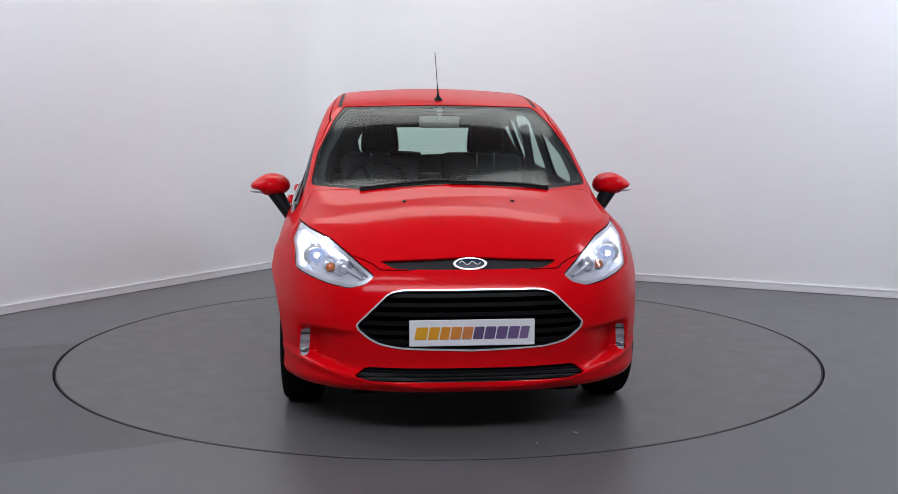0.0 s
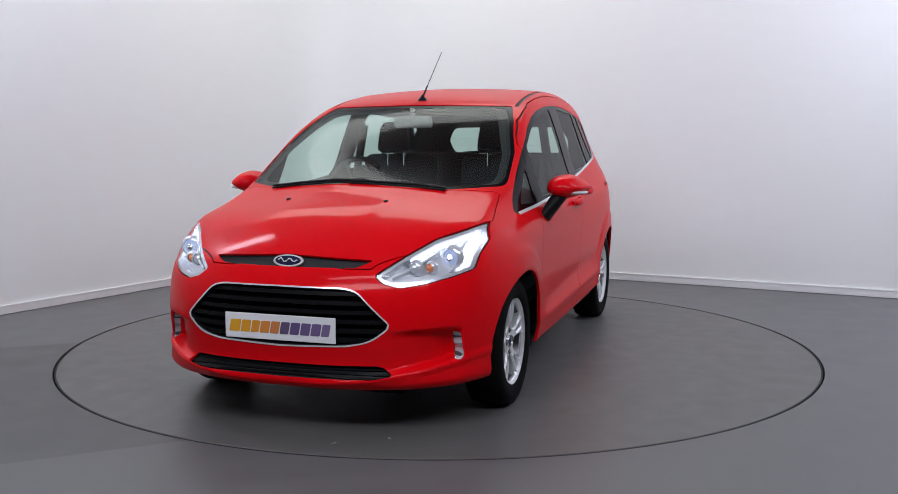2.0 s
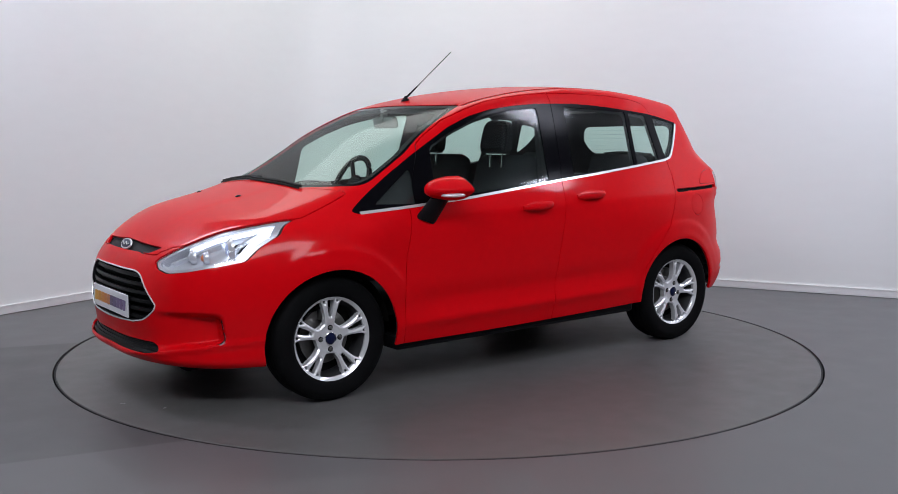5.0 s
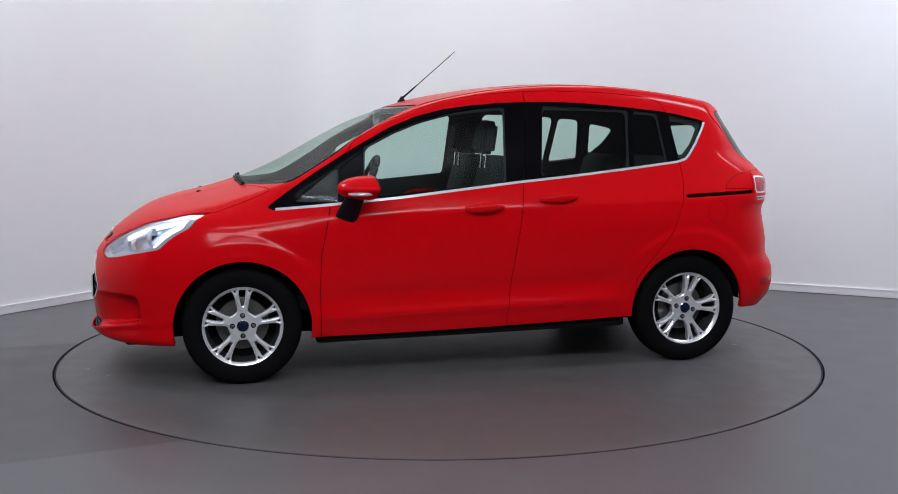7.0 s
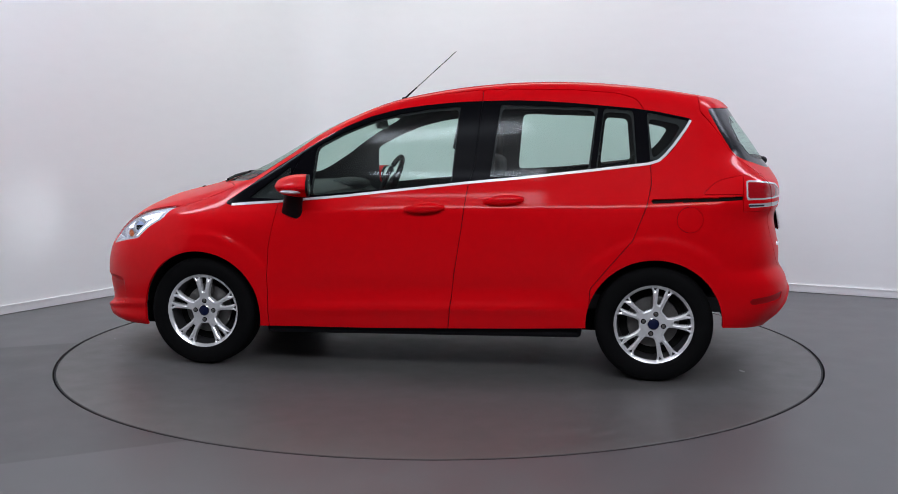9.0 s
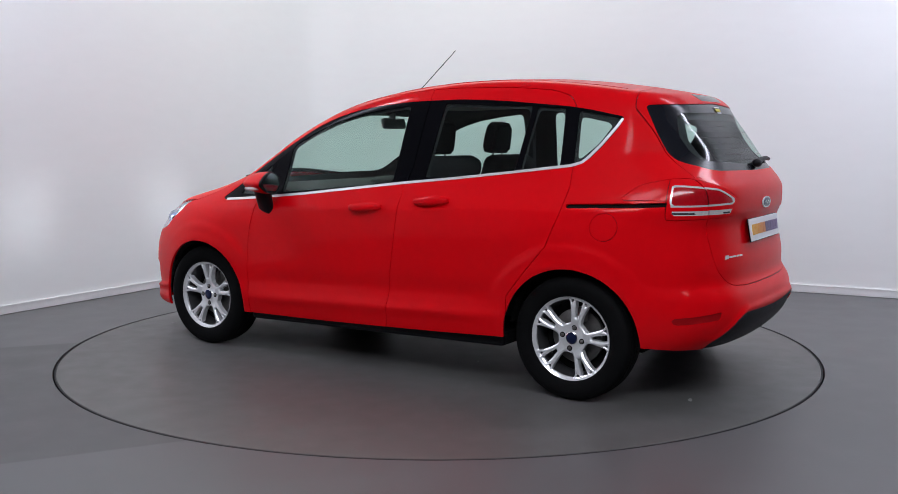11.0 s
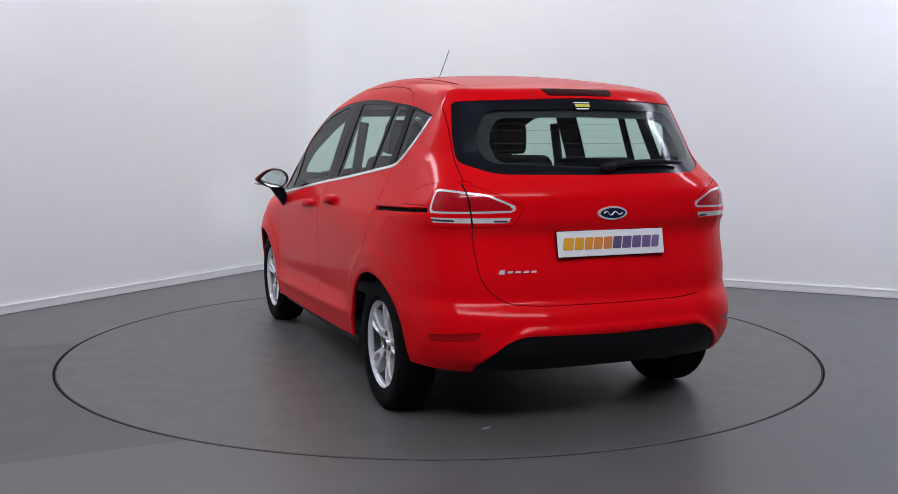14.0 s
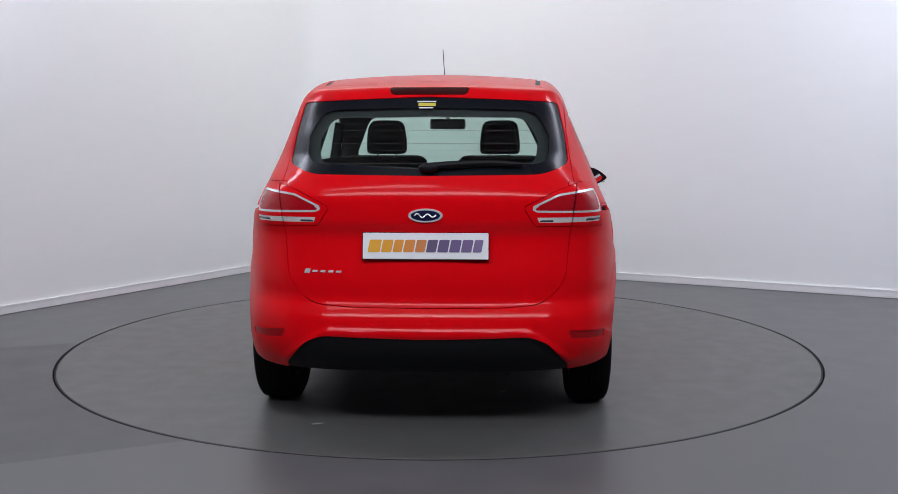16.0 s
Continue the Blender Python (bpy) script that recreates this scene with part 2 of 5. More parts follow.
def build_turntable():
    table = new("turntable")
    tagged(table, "round grey vinyl-covered turntable set flush in the floor", "turntable")
    bm = bmesh.new()
    lathe(bm, [(.002, 0), (.6, 0), (1.4, 0), (2.231, 0), (2.2335, -.002), (2.2345, -.03), (2.2345, -.08)], 240, "Z")
    part("deck", bm, TABLE, table)
    bm = bmesh.new()
    lathe(bm, [(2.2355, -.0025), (2.2425, -.0025), (2.2425, -.05), (2.2355, -.05)], 240, "Z")
    part("edge_trim", bm, BLACK, table, "thin black rim")
    rng = random.Random(7)
    for x, y, s in ((-1.77, .472, .034), (1.925, .435, .018), (2.06, .24, .014), (-1.18, -.371, .022), (-.69, -.276, .03), (.703, -.212, .03), (-.47, .317, .012)):
        bm = bmesh.new()
        a0 = rng.uniform(0, 6)
        o = []
        for k in range(12):
            a = 2 * math.pi * k / 12
            u, v = s * math.cos(a) * rng.uniform(.7, 1.1), s * .35 * math.sin(a) * rng.uniform(.6, 1.1)
            o.append((x + u * math.cos(a0) - v * math.sin(a0), y + u * math.sin(a0) + v * math.cos(a0)))
        prism(bm, o, .0006, .0016, "Z")
        part("scuff", bm, SCUFF, table, "pale scuff")
    return table


turntable = build_turntable()


# ------------------------------------------------------------------ car skin
# car space: x forwards, y to its left, z up, origin on the ground between the axles
def nat(xs):
    """Cardinal basis of the natural cubic spline on the knots xs: a function of x giving (n, knots)."""
    xs = np.asarray(xs, float)
    n = len(xs)
    h = np.diff(xs)
    A, B = np.eye(n), np.zeros((n, n))
    for i in range(1, n - 1):
        A[i, i - 1:i + 2] = h[i - 1], 2 * (h[i - 1] + h[i]), h[i]
        B[i, i - 1:i + 2] = 6 / h[i - 1], -6 / h[i - 1] - 6 / h[i], 6 / h[i]
    M = np.linalg.solve(A, B)

    def basis(x):
        x = np.asarray(x, float)
        q = np.clip(x, xs[0], xs[-1])
        i = np.clip(np.searchsorted(xs, q) - 1, 0, n - 2)
        a, b, hh = xs[i + 1] - q, q - xs[i], h[i]
        out = np.zeros((len(x), n))
        r = np.arange(len(x))
        out[r, i] += a / hh
        out[r, i + 1] += b / hh
        out += (a ** 3 / (6 * hh) - a * hh / 6)[:, None] * M[i] + (b ** 3 / (6 * hh) - b * hh / 6)[:, None] * M[i + 1]
        return out
    return basis


def curve1(pairs):
    pairs = sorted(pairs)
    base, vals = nat([p[0] for p in pairs]), np.array([p[1] for p in pairs])
    lo, hi = pairs[0], pairs[-1]
    s0 = (pairs[1][1] - lo[1]) / (pairs[1][0] - lo[0])
    s1 = (hi[1] - pairs[-2][1]) / (hi[0] - pairs[-2][0])

    def f(x):
        x = np.asarray(x, float)
        v = base(x.ravel()) @ vals
        v = v + np.minimum(x.ravel() - lo[0], 0) * s0 + np.maximum(x.ravel() - hi[0], 0) * s1
        return v.reshape(x.shape)
    return f


SIDE_X = (-2.0, -1.7, -1.4, -0.9, -0.3, 0.4, 0.9, 1.25, 1.6, 2.0)
SIDE_Z = (0.15, 0.30, 0.50, 0.70, 0.85, 0.95, 1.05, 1.20, 1.40, 1.55, 1.65)
SIDE_Y = np.array((
    (.66, .74, .800, .820, .820, .820, .820, .820, .80, .70),
    (.72, .79, .835, .855, .855, .855, .858, .862, .845, .76),
    (.73, .80, .845, .864, .862, .862, .868, .874, .850, .76),
    (.70, .79, .848, .872, .868, .866, .868, .868, .820, .72),
    (.68, .78, .845, .870, .868, .862, .848, .820, .745, .62))
    + (
    (.66, .765, .820, .842, .846, .835, .790, .735, .66, .54),
    (.62, .72, .775, .797, .800, .790, .750, .690, .60, .46),
    (.56, .645, .705, .735, .745, .738, .700, .640, .55, .40),
    (.50, .570, .622, .660, .675, .668, .638, .578, .48, .34),
    (.46, .515, .565, .600, .610, .598, .568, .515, .43, .30),
    (.44, .49, .53, .555, .560, .535, .500, .450, .37, .25)))
bx, bz = nat(SIDE_X), nat(SIDE_Z)
TOP = curve1([(2.15, .66), (2.05, .735), (1.95, .805), (1.80, .88), (1.60, .95), (1.405, .997), (1.21, 1.065), (1.02, 1.150), (.83, 1.255), (.61, 1.370),
              (.41, 1.448), (.21, 1.508), (.04, 1.542), (-.13, 1.568), (-.3, 1.586), (-.46, 1.597), (-.62, 1.601), (-.79, 1.599), (-.95, 1.591),
              (-1.11, 1.576), (-1.27, 1.556), (-1.42, 1.532), (-1.58, 1.502), (-1.75, 1.465)])
CROWN = curve1([(2.2, .20), (1.8, .20), (1.4, .16), (1.1, .22), (.7, .22), (.3, .13), (0, .10), (-.6, .09), (-1.3, .10), (-1.8, .10)])
FRONT = curve1([(.0, 1.80), (.10, 1.93), (.20, 2.025), (.235, 2.055), (.29, 2.048), (.40, 2.055), (.47, 2.06), (.60, 2.045), (.68, 2.01), (.74, 1.965), (.80, 1.91), (.9, 1.80), (1.2, 1.4)])
FRONT_PLAN = curve1([(-.2, .006), (0, 0), (.2, .006), (.4, .045), (.55, .11), (.65, .19), (.75, .32), (.85, .55), (.95, .85)])
REAR = curve1([(.0, -1.60), (.15, -1.72), (.264, -1.89), (.38, -1.99), (.43, -2.002), (.48, -2.0), (.53, -1.988), (.555, -1.974), (.58, -1.958), (.64, -1.95), (.70, -1.945), (.76, -1.932), (.82, -1.920), (.875, -1.921), (.91, -1.935), (.95, -1.940), (1.0, -1.940), (1.045, -1.930), (1.09, -1.905),
               (1.2, -1.832), (1.31, -1.755), (1.40, -1.690), (1.45, -1.66), (1.6, -1.55)])
REAR_PLAN = curve1([(-.3, .012), (0, 0), (.3, .012), (.5, .045), (.6, .085), (.7, .16), (.78, .27), (.86, .45), (.95, .7)])


def side_at(x, z):
    y = np.sum((bx(x) @ SIDE_Y.T) * bz(z), 1)
    y += np.minimum(x + 2.0, 0) * .6 - np.maximum(x - 2.0, 0) * .6
    for cx in (1.2445, -1.2445):                      # rounded lips of the wheel arches
        r = np.hypot(x - cx, z - .297)
        up = np.clip((z - .42) / .2, 0, 1)
        y += .006 * np.exp(-((r - .37) / .03) ** 2) + .013 * up / (1 + np.exp((r - .462) / .009))
    line = .865 + .055 * (0.9 - x) / 1.8              # the shoulder crease along the doors
    s = np.clip((1.15 - x) / .5, 0, 1) * np.clip((x + 1.9) / .4, 0, 1)
    y += .0045 * s * np.exp(-((z - line) / .032) ** 2)
    low = .335 + .05 * (0.9 - x) / 1.8                # the lower crease over the sills
    s = np.clip((.95 - x) / .3, 0, 1) * np.clip((x + .95) / .3, 0, 1)
    y += .010 * s * np.exp(-((z - low) / .03) ** 2) - .012 * s * np.exp(-((z - low - .10) / .06) ** 2)
    return y


def front_at(y, z):
    """How far forwards the nose reaches: profile, plan curve, the lower lip and the hollow round the fog lamps."""
    lip = .238 + .085 * (y / .75) ** 2
    x = FRONT(z) - FRONT_PLAN(y)
    x = x + .016 * np.exp(-((z - lip) / .018) ** 2) * np.clip((y - .05) / .3, 0, 1)
    soft = lambda t: t * t * (3 - 2 * t)
    deep = np.minimum(.105 * np.clip((y - .42) / .245, 0, 1) ** 1.8, np.maximum(FRONT_PLAN(.735 + 0 * y) - FRONT_PLAN(y), 0))
    tall = soft(np.clip((z - lip - .005) / .03, 0, 1)) * soft(np.clip((.475 - z) / .035, 0, 1))
    return x - deep * tall


def rear_at(y, z):
    """How far back the tail reaches; the rear window wraps further round than the bumper."""
    t = np.clip((z - 1.02) / .20, 0, 1)
    lip = .462 - .13 * np.clip((y - .41) / .20, 0, 1) ** 1.4            # ridge over the black valance
    ridge = .011 * np.exp(-((z - lip) / .019) ** 2) * np.clip((.66 - y) / .06, 0, 1)
    return REAR(z) + REAR_PLAN(y) - ridge + .095 * t * t * (3 - 2 * t) * (y / .6) ** 4


def top_at(x, y):
    z = TOP(x) - CROWN(x) * y * y
    fade = np.clip((x - 1.22) / .12, 0, 1) * np.clip((1.93 - x) / .2, 0, 1)   # two creases along the bonnet
    return z + .0045 * fade / (1 + np.exp((y - .30 + .12 * (x - 1.3)) / .014))


def smax(a, b, k):
    h = np.maximum(k - np.abs(a - b), 0) / k
    return np.maximum(a, b) + h * h * k / 4


def join_sides(side, top, front, rear, low):
    f = smax(side, top, .07)
    f = smax(f, front, .08)
    f = smax(f, rear, .06)
    return smax(f, low, .04)


def low_at(x):
    return .205 + .0 * x


def skin(P):
    x, y, z = P[:, 0], np.abs(P[:, 1]), P[:, 2]
    return join_sides(y - side_at(x, z), (z - top_at(x, y)) * .93, x - front_at(y, z), rear_at(y, z) - x, low_at(x) - z)


def skin_normal(P, e=2e-3):
    g = np.stack([skin(P + np.eye(3)[i] * e) - skin(P - np.eye(3)[i] * e) for i in range(3)], 1) / (2 * e)
    return g


def skin_mesh(cell=.016):
    """The left half of the skin as triangles, by dual contouring of the solid on a grid."""
    xs, ys, zs = np.arange(-2.08, 2.14, cell), np.arange(-2.3 * cell, .94, cell), np.arange(.14, 1.66, cell)
    X2, Z2 = np.meshgrid(xs, zs, indexing="ij")
    S = side_at(X2.ravel(), Z2.ravel()).reshape(X2.shape)
    X3, Y3 = np.meshgrid(xs, ys, indexing="ij")
    T = top_at(X3.ravel(), np.abs(Y3.ravel())).reshape(X3.shape)
    ya = np.abs(ys)
    F = join_sides(ya[None, :, None] - S[:, None, :], (zs[None, None, :] - T[:, :, None]) * .93,
                   xs[:, None, None] - front_at(ya[:, None] + 0 * zs[None, :], zs[None, :] + 0 * ya[:, None])[None],
                   rear_at(ya[:, None] + 0 * zs[None, :], zs[None, :] + 0 * ya[:, None])[None] - xs[:, None, None],
                   (low_at(xs)[:, None, None] - zs[None, None, :]) + 0 * ya[None, :, None])
    inside = F < 0
    nx, ny, nz = F.shape
    acc, cnt = np.zeros((nx - 1, ny - 1, nz - 1, 3)), np.zeros((nx - 1, ny - 1, nz - 1))
    grid = np.stack(np.meshgrid(xs, ys, zs, indexing="ij"), -1)
    sl = lambda a, o: a[o[0]:o[0] + nx - 1, o[1]:o[1] + ny - 1, o[2]:o[2] + nz - 1]
    for ax in range(3):
        o1, o2 = [(1, 2), (0, 2), (0, 1)][ax]
        for i in (0, 1):
            for j in (0, 1):
                a = [0, 0, 0]
                a[o1], a[o2] = i, j
                b = list(a)
                b[ax] = 1
                fa, fb = sl(F, a), sl(F, b)
                m = (fa < 0) != (fb < 0)
                t = np.where(m, fa / np.where(m, fa - fb, 1), 0)[..., None]
                p = sl(grid, a) * (1 - t) + sl(grid, b) * t
                acc += np.where(m[..., None], p, 0)
                cnt += m
    used = cnt > 0
    idx = -np.ones(used.shape, int)
    idx[used] = np.arange(used.sum())
    V = acc[used] / cnt[used][:, None]
    quads = []
    for ax in range(3):
        o1, o2 = [(1, 2), (2, 0), (0, 1)][ax]
        n = [nx, ny, nz]
        hi = [slice(1, n[k] - 1) for k in range(3)]
        hi[ax] = slice(0, n[ax] - 1)
        up = list(hi)
        up[ax] = slice(1, n[ax])
        a, b = inside[tuple(hi)], inside[tuple(up)]
        cells = []
        for d1, d2 in ((-1, -1), (0, -1), (0, 0), (-1, 0)):
            s = [slice(hi[k].start, hi[k].stop) for k in range(3)]
            s[o1] = slice(hi[o1].start + d1, hi[o1].stop + d1)
            s[o2] = slice(hi[o2].start + d2, hi[o2].stop + d2)
            cells.append(idx[tuple(s)])
        Q = np.stack(cells, -1)
        quads += [Q[a & ~b], Q[~a & b][:, ::-1]]
    Q = np.concatenate(quads)
    Q = Q[(Q >= 0).all(1)]
    for _ in range(4):
        g = skin_normal(V)
        V = V - (skin(V) / np.maximum((g * g).sum(1), .05))[:, None] * g
    return V, np.concatenate([Q[:, [0, 1, 2]], Q[:, [0, 2, 3]]])


def cut(V, T, d):
    """Splits triangles along d = 0 (d: a value per vertex). Returns V, the triangles with d < 0, and the rest."""
    d = np.where(np.abs(d) < 1e-6, 1e-6, d)
    neg = d[T] < 0
    n = neg.sum(1)
    ins, outs = [T[n == 3]], [T[n == 0]]
    new_v, known, ai, ao = [], {}, [], []
    base = len(V)

    def mid(a, b):
        k = (a, b) if a < b else (b, a)
        if k not in known:
            t = d[a] / (d[a] - d[b])
            known[k] = base + len(new_v)
            new_v.append(V[a] * (1 - t) + V[b] * t)
        return known[k]
    for tri, ng in zip(T[(n == 1) | (n == 2)].tolist(), neg[(n == 1) | (n == 2)].tolist()):
        lone = ng.index(True) if sum(ng) == 1 else ng.index(False)
        a, b, c = tri[lone], tri[(lone + 1) % 3], tri[(lone + 2) % 3]
        p, q = mid(a, b), mid(a, c)
        one, two = [(a, p, q)], [(p, b, c), (p, c, q)]
        (ai if ng[lone] else ao).extend(one)
        (ao if ng[lone] else ai).extend(two)
    V = np.concatenate([V, np.array(new_v).reshape(-1, 3)])
    return V, np.concatenate([ins[0], np.array(ai, int).reshape(-1, 3)]), np.concatenate([outs[0], np.array(ao, int).reshape(-1, 3)])


def round_outline(points, r=.02, n=4):
    """A closed outline with its corners rounded; a point may carry its own radius as a third number."""
    out = []
    m = len(points)
    for i in range(m):
        p = np.array(points[i][:2], float)
        rr = points[i][2] if len(points[i]) > 2 else r
        a, b = np.array(points[i - 1][:2]) - p, np.array(points[(i + 1) % m][:2]) - p
        la, lb = np.linalg.norm(a), np.linalg.norm(b)
        a, b = a / la, b / lb
        k = min(rr, la * .45, lb * .45)
        if k < 1e-4:
            out.append(p)
            continue
        for t in np.linspace(0, 1, n + 1):
            out.append(p + a * k * (1 - t) ** 2 + b * k * t ** 2)
    return np.array(out)


def outline_distance(Q, poly):
    """The signed distance of points Q (n, 2) to a closed outline, negative inside."""
    best, wind = np.full(len(Q), 1e9), np.zeros(len(Q), bool)
    for a, b in zip(poly, np.roll(poly, -1, 0)):
        e, w = b - a, Q - a
        t = np.clip(w @ e / max(e @ e, 1e-12), 0, 1)
        best = np.minimum(best, np.hypot(*(w - t[:, None] * e).T))
        c = (a[1] > Q[:, 1]) != (b[1] > Q[:, 1])
        with np.errstate(divide="ignore", invalid="ignore"):
            wind ^= c & (Q[:, 0] < e[0] * (Q[:, 1] - a[1]) / (e[1] if e[1] else 1e-12) + a[0])
    return np.where(wind, -best, best)


# ------------------------------------------------------------------ cutting the skin into panels
class Skin:
    """All the skin's vertices, shared by the pieces that are cut from it."""
    V, T = skin_mesh(.0165)


def yz(points, r=.012):
    p = round_outline([(a, b, *c) for a, b, *c in points], r)
    return lambda: outline_distance(Skin.V[:, 1:3], p)


def xz(points, r=.012):
    p = round_outline([(a, b, *c) for a, b, *c in points], r)
    return lambda: outline_distance(Skin.V[:, [0, 2]], p)


def mirrored(points):
    """A half outline given from the centre line outwards and back, closed over the centre."""
    return list(points) + [(-p[0], *p[1:]) for p in reversed(points) if p[0] > 1e-6]


def band(line, half, axes):
    """The distance to an open line, less half its width."""
    pts = np.array(line, float)

    def f():
        Q = Skin.V[:, axes]
        best = np.full(len(Q), 1e9)
        for a, b in zip(pts, pts[1:]):
            e, w = b - a, Q - a
            t = np.clip(w @ e / (e @ e), 0, 1)
            best = np.minimum(best, np.hypot(*(w - t[:, None] * e).T))
        return best - half
    return f


def take_band(T, line, half, axes):
    """Cuts a strip of even width along an open line out of T, by its two edges and its ends."""
    pts = np.array(line, float)

    def signed():
        Q = Skin.V[:, axes]
        best, sign = np.full(len(Q), 1e9), np.ones(len(Q))
        for a, b in zip(pts, pts[1:]):
            e, w = b - a, Q - a
            t = np.clip(w @ e / (e @ e), 0, 1)
            d = np.hypot(*(w - t[:, None] * e).T)
            c = e[0] * w[:, 1] - e[1] * w[:, 0]
            sign = np.where(d < best, np.where(c >= 0, 1, -1), sign)
            best = np.minimum(best, d)
        return best * sign
    near, rest = take(T, band(line, half + .03, axes))
    d0, d1 = pts[1] - pts[0], pts[-1] - pts[-2]
    d0, d1 = d0 / np.linalg.norm(d0), d1 / np.linalg.norm(d1)
    for f in (lambda: -(Skin.V[:, axes] - pts[0]) @ d0, lambda: (Skin.V[:, axes] - pts[-1]) @ d1):
        near, r = take(near, f)
        rest = np.concatenate([rest, r])
    near, r = take(near, lambda: signed() - half)
    rest = np.concatenate([rest, r])
    near, r = take(near, lambda: -half - signed())
    return near, np.concatenate([rest, r])


def slab(T, z, half):
    s, _ = take(T, lambda: Skin.V[:, 2] - z - half)
    s, _ = take(s, lambda: z - half - Skin.V[:, 2])
    return s


def both(*fs):
    return lambda: np.max([f() for f in fs], 0)


front_of = lambda x0: (lambda: x0 - Skin.V[:, 0])
behind = lambda x0: (lambda: Skin.V[:, 0] - x0)
outer = lambda y0: (lambda: y0 - Skin.V[:, 1])
above = lambda z0: (lambda: z0 - Skin.V[:, 2])
below = lambda z0: (lambda: Skin.V[:, 2] - z0)


def take(T, f, gap=0.0):
    """Cuts the piece where f < 0 out of T; leaves an open joint of twice the gap. Returns the piece and the rest."""
    if gap:
        Skin.V, near, rest = cut(Skin.V, T, f() - gap)
        Skin.V, piece, ring = cut(Skin.V, near, f() + gap)
        return piece, rest
    Skin.V, piece, rest = cut(Skin.V, T, f())
    return piece, rest


def panel(name, T, mat, parent, sides="both", label="", shift=0.0, edge=.008, rim_only=False):
    """Skin triangles as mesh parts: one over the centre line, or one on each side. shift: metres outwards. edge: depth of the turned-in rim."""
    if len(T) == 0:
        return []
    used, inv = np.unique(T, return_inverse=True)
    P, T = Skin.V[used], inv.reshape(-1, 3)
    N = skin_normal(P)
    N /= np.maximum(np.linalg.norm(N, axis=1), 1e-9)[:, None]
    P = P + N * shift
    out = []
    for side in ({"both": (1, -1), "left": (1,), "centre": (0,)}[sides]):
        if side == 0:
            Pm, Nm = P * (1, -1, 1), N * (1, -1, 1)
            A, B, C = np.concatenate([P, Pm]), np.concatenate([N, Nm]), np.concatenate([T, T[:, ::-1] + len(P)])
            key = np.round(A * 2e4).astype(int)
            _, first, inv2 = np.unique(key, axis=0, return_index=True, return_inverse=True)
            A, B, C = A[first], B[first], inv2.ravel()[C]
            C = C[(C[:, 0] != C[:, 1]) & (C[:, 1] != C[:, 2]) & (C[:, 0] != C[:, 2])]
        else:
            A, B, C = P * (1, side, 1), N * (1, side, 1), T if side == 1 else T[:, ::-1]
        faces = C.tolist()
        if edge:
            E = np.concatenate([C[:, [0, 1]], C[:, [1, 2]], C[:, [2, 0]]])
            k = np.sort(E, 1)
            _, idx, cnt = np.unique(k, axis=0, return_index=True, return_counts=True)
            E = E[idx[cnt == 1]]
            a, b = E[:, 0], E[:, 1]
            n0 = len(A)
            t = np.cross(A[b] - A[a], B[a])
            t /= np.maximum(np.linalg.norm(t, axis=1), 1e-9)[:, None]
            A = np.concatenate([A, A[a], A[b], A[a] - B[a] * edge, A[b] - B[b] * edge])
            B = np.concatenate([B, t, t, t, t])
            m = len(E)
            i = np.arange(m) + n0
            faces = ([] if rim_only else faces) + np.stack([i + m, i, i + 2 * m, i + 3 * m], 1).tolist()
        me = bpy.data.meshes.new(name)
        me.from_pydata(A.tolist(), [], faces)
        me.materials.append(mat)
        me.shade_smooth()
        me.normals_split_custom_set_from_vertices(B.tolist())
        ob = new(name, me)
        ob.parent = parent
        out.append(tagged(ob, label))
    return out


car = new("car")
tagged(car, "bright red five-door compact people carrier with silver alloy wheels", "car")

DLO = [(1.115, .914), (.97, 1.017), (.85, 1.097), (.70, 1.19), (.606, 1.245), (.45, 1.332), (.30, 1.392), (.15, 1.43), (0, 1.452), (-.18, 1.468), (-.34, 1.474), (-.5, 1.476), (-.65, 1.471),
       (-.8, 1.461), (-.95, 1.447), (-1.13, 1.43), (-1.25, 1.412), (-1.425, 1.375, .01), (-1.405, 1.323), (-1.34, 1.23), (-1.29, 1.172), (-1.225, 1.135), (-.9, 1.096), (-.55, 1.058),
       (-.26, 1.03), (.1, .991), (.415, .957), (.835, .918), (1.069, .9)]
STRIP = [(1.067, .905), (.835, .922), (.415, .960), (.1, .996), (-.26, 1.036), (-.55, 1.064), (-.9, 1.103), (-1.20, 1.139), (-1.255, 1.155), (-1.285, 1.182), (-1.335, 1.24), (-1.398, 1.33), (-1.418, 1.366)]
DOOR_GLASS = [(.597, 1.228), (.45, 1.304), (.291, 1.366), (.132, 1.406), (-.026, 1.431), (-.20, 1.449), (-.174, 1.036), (.614, .961)]
QUARTER_FRONT = [(.97, .945), (.735, 1.125), (.745, .94)]
REAR_DOOR_GLASS = [(-.418, 1.457), (-.938, 1.436), (-.901, 1.096), (-.375, 1.067)]
REAR_FIXED_GLASS = [(-.968, 1.433), (-1.121, 1.42), (-1.145, 1.127), (-.931, 1.102)]
QUARTER_REAR = [(-1.19, 1.411), (-1.41, 1.368), (-1.338, 1.252), (-1.268, 1.174), (-1.212, 1.148)]
B_LINE = [(-.318, 1.534), (-.318, 1.467), (-.289, 1.123), (-.264, 1.033), (-.234, .794), (-.193, .547), (-.16, .258), (-.155, .15)]
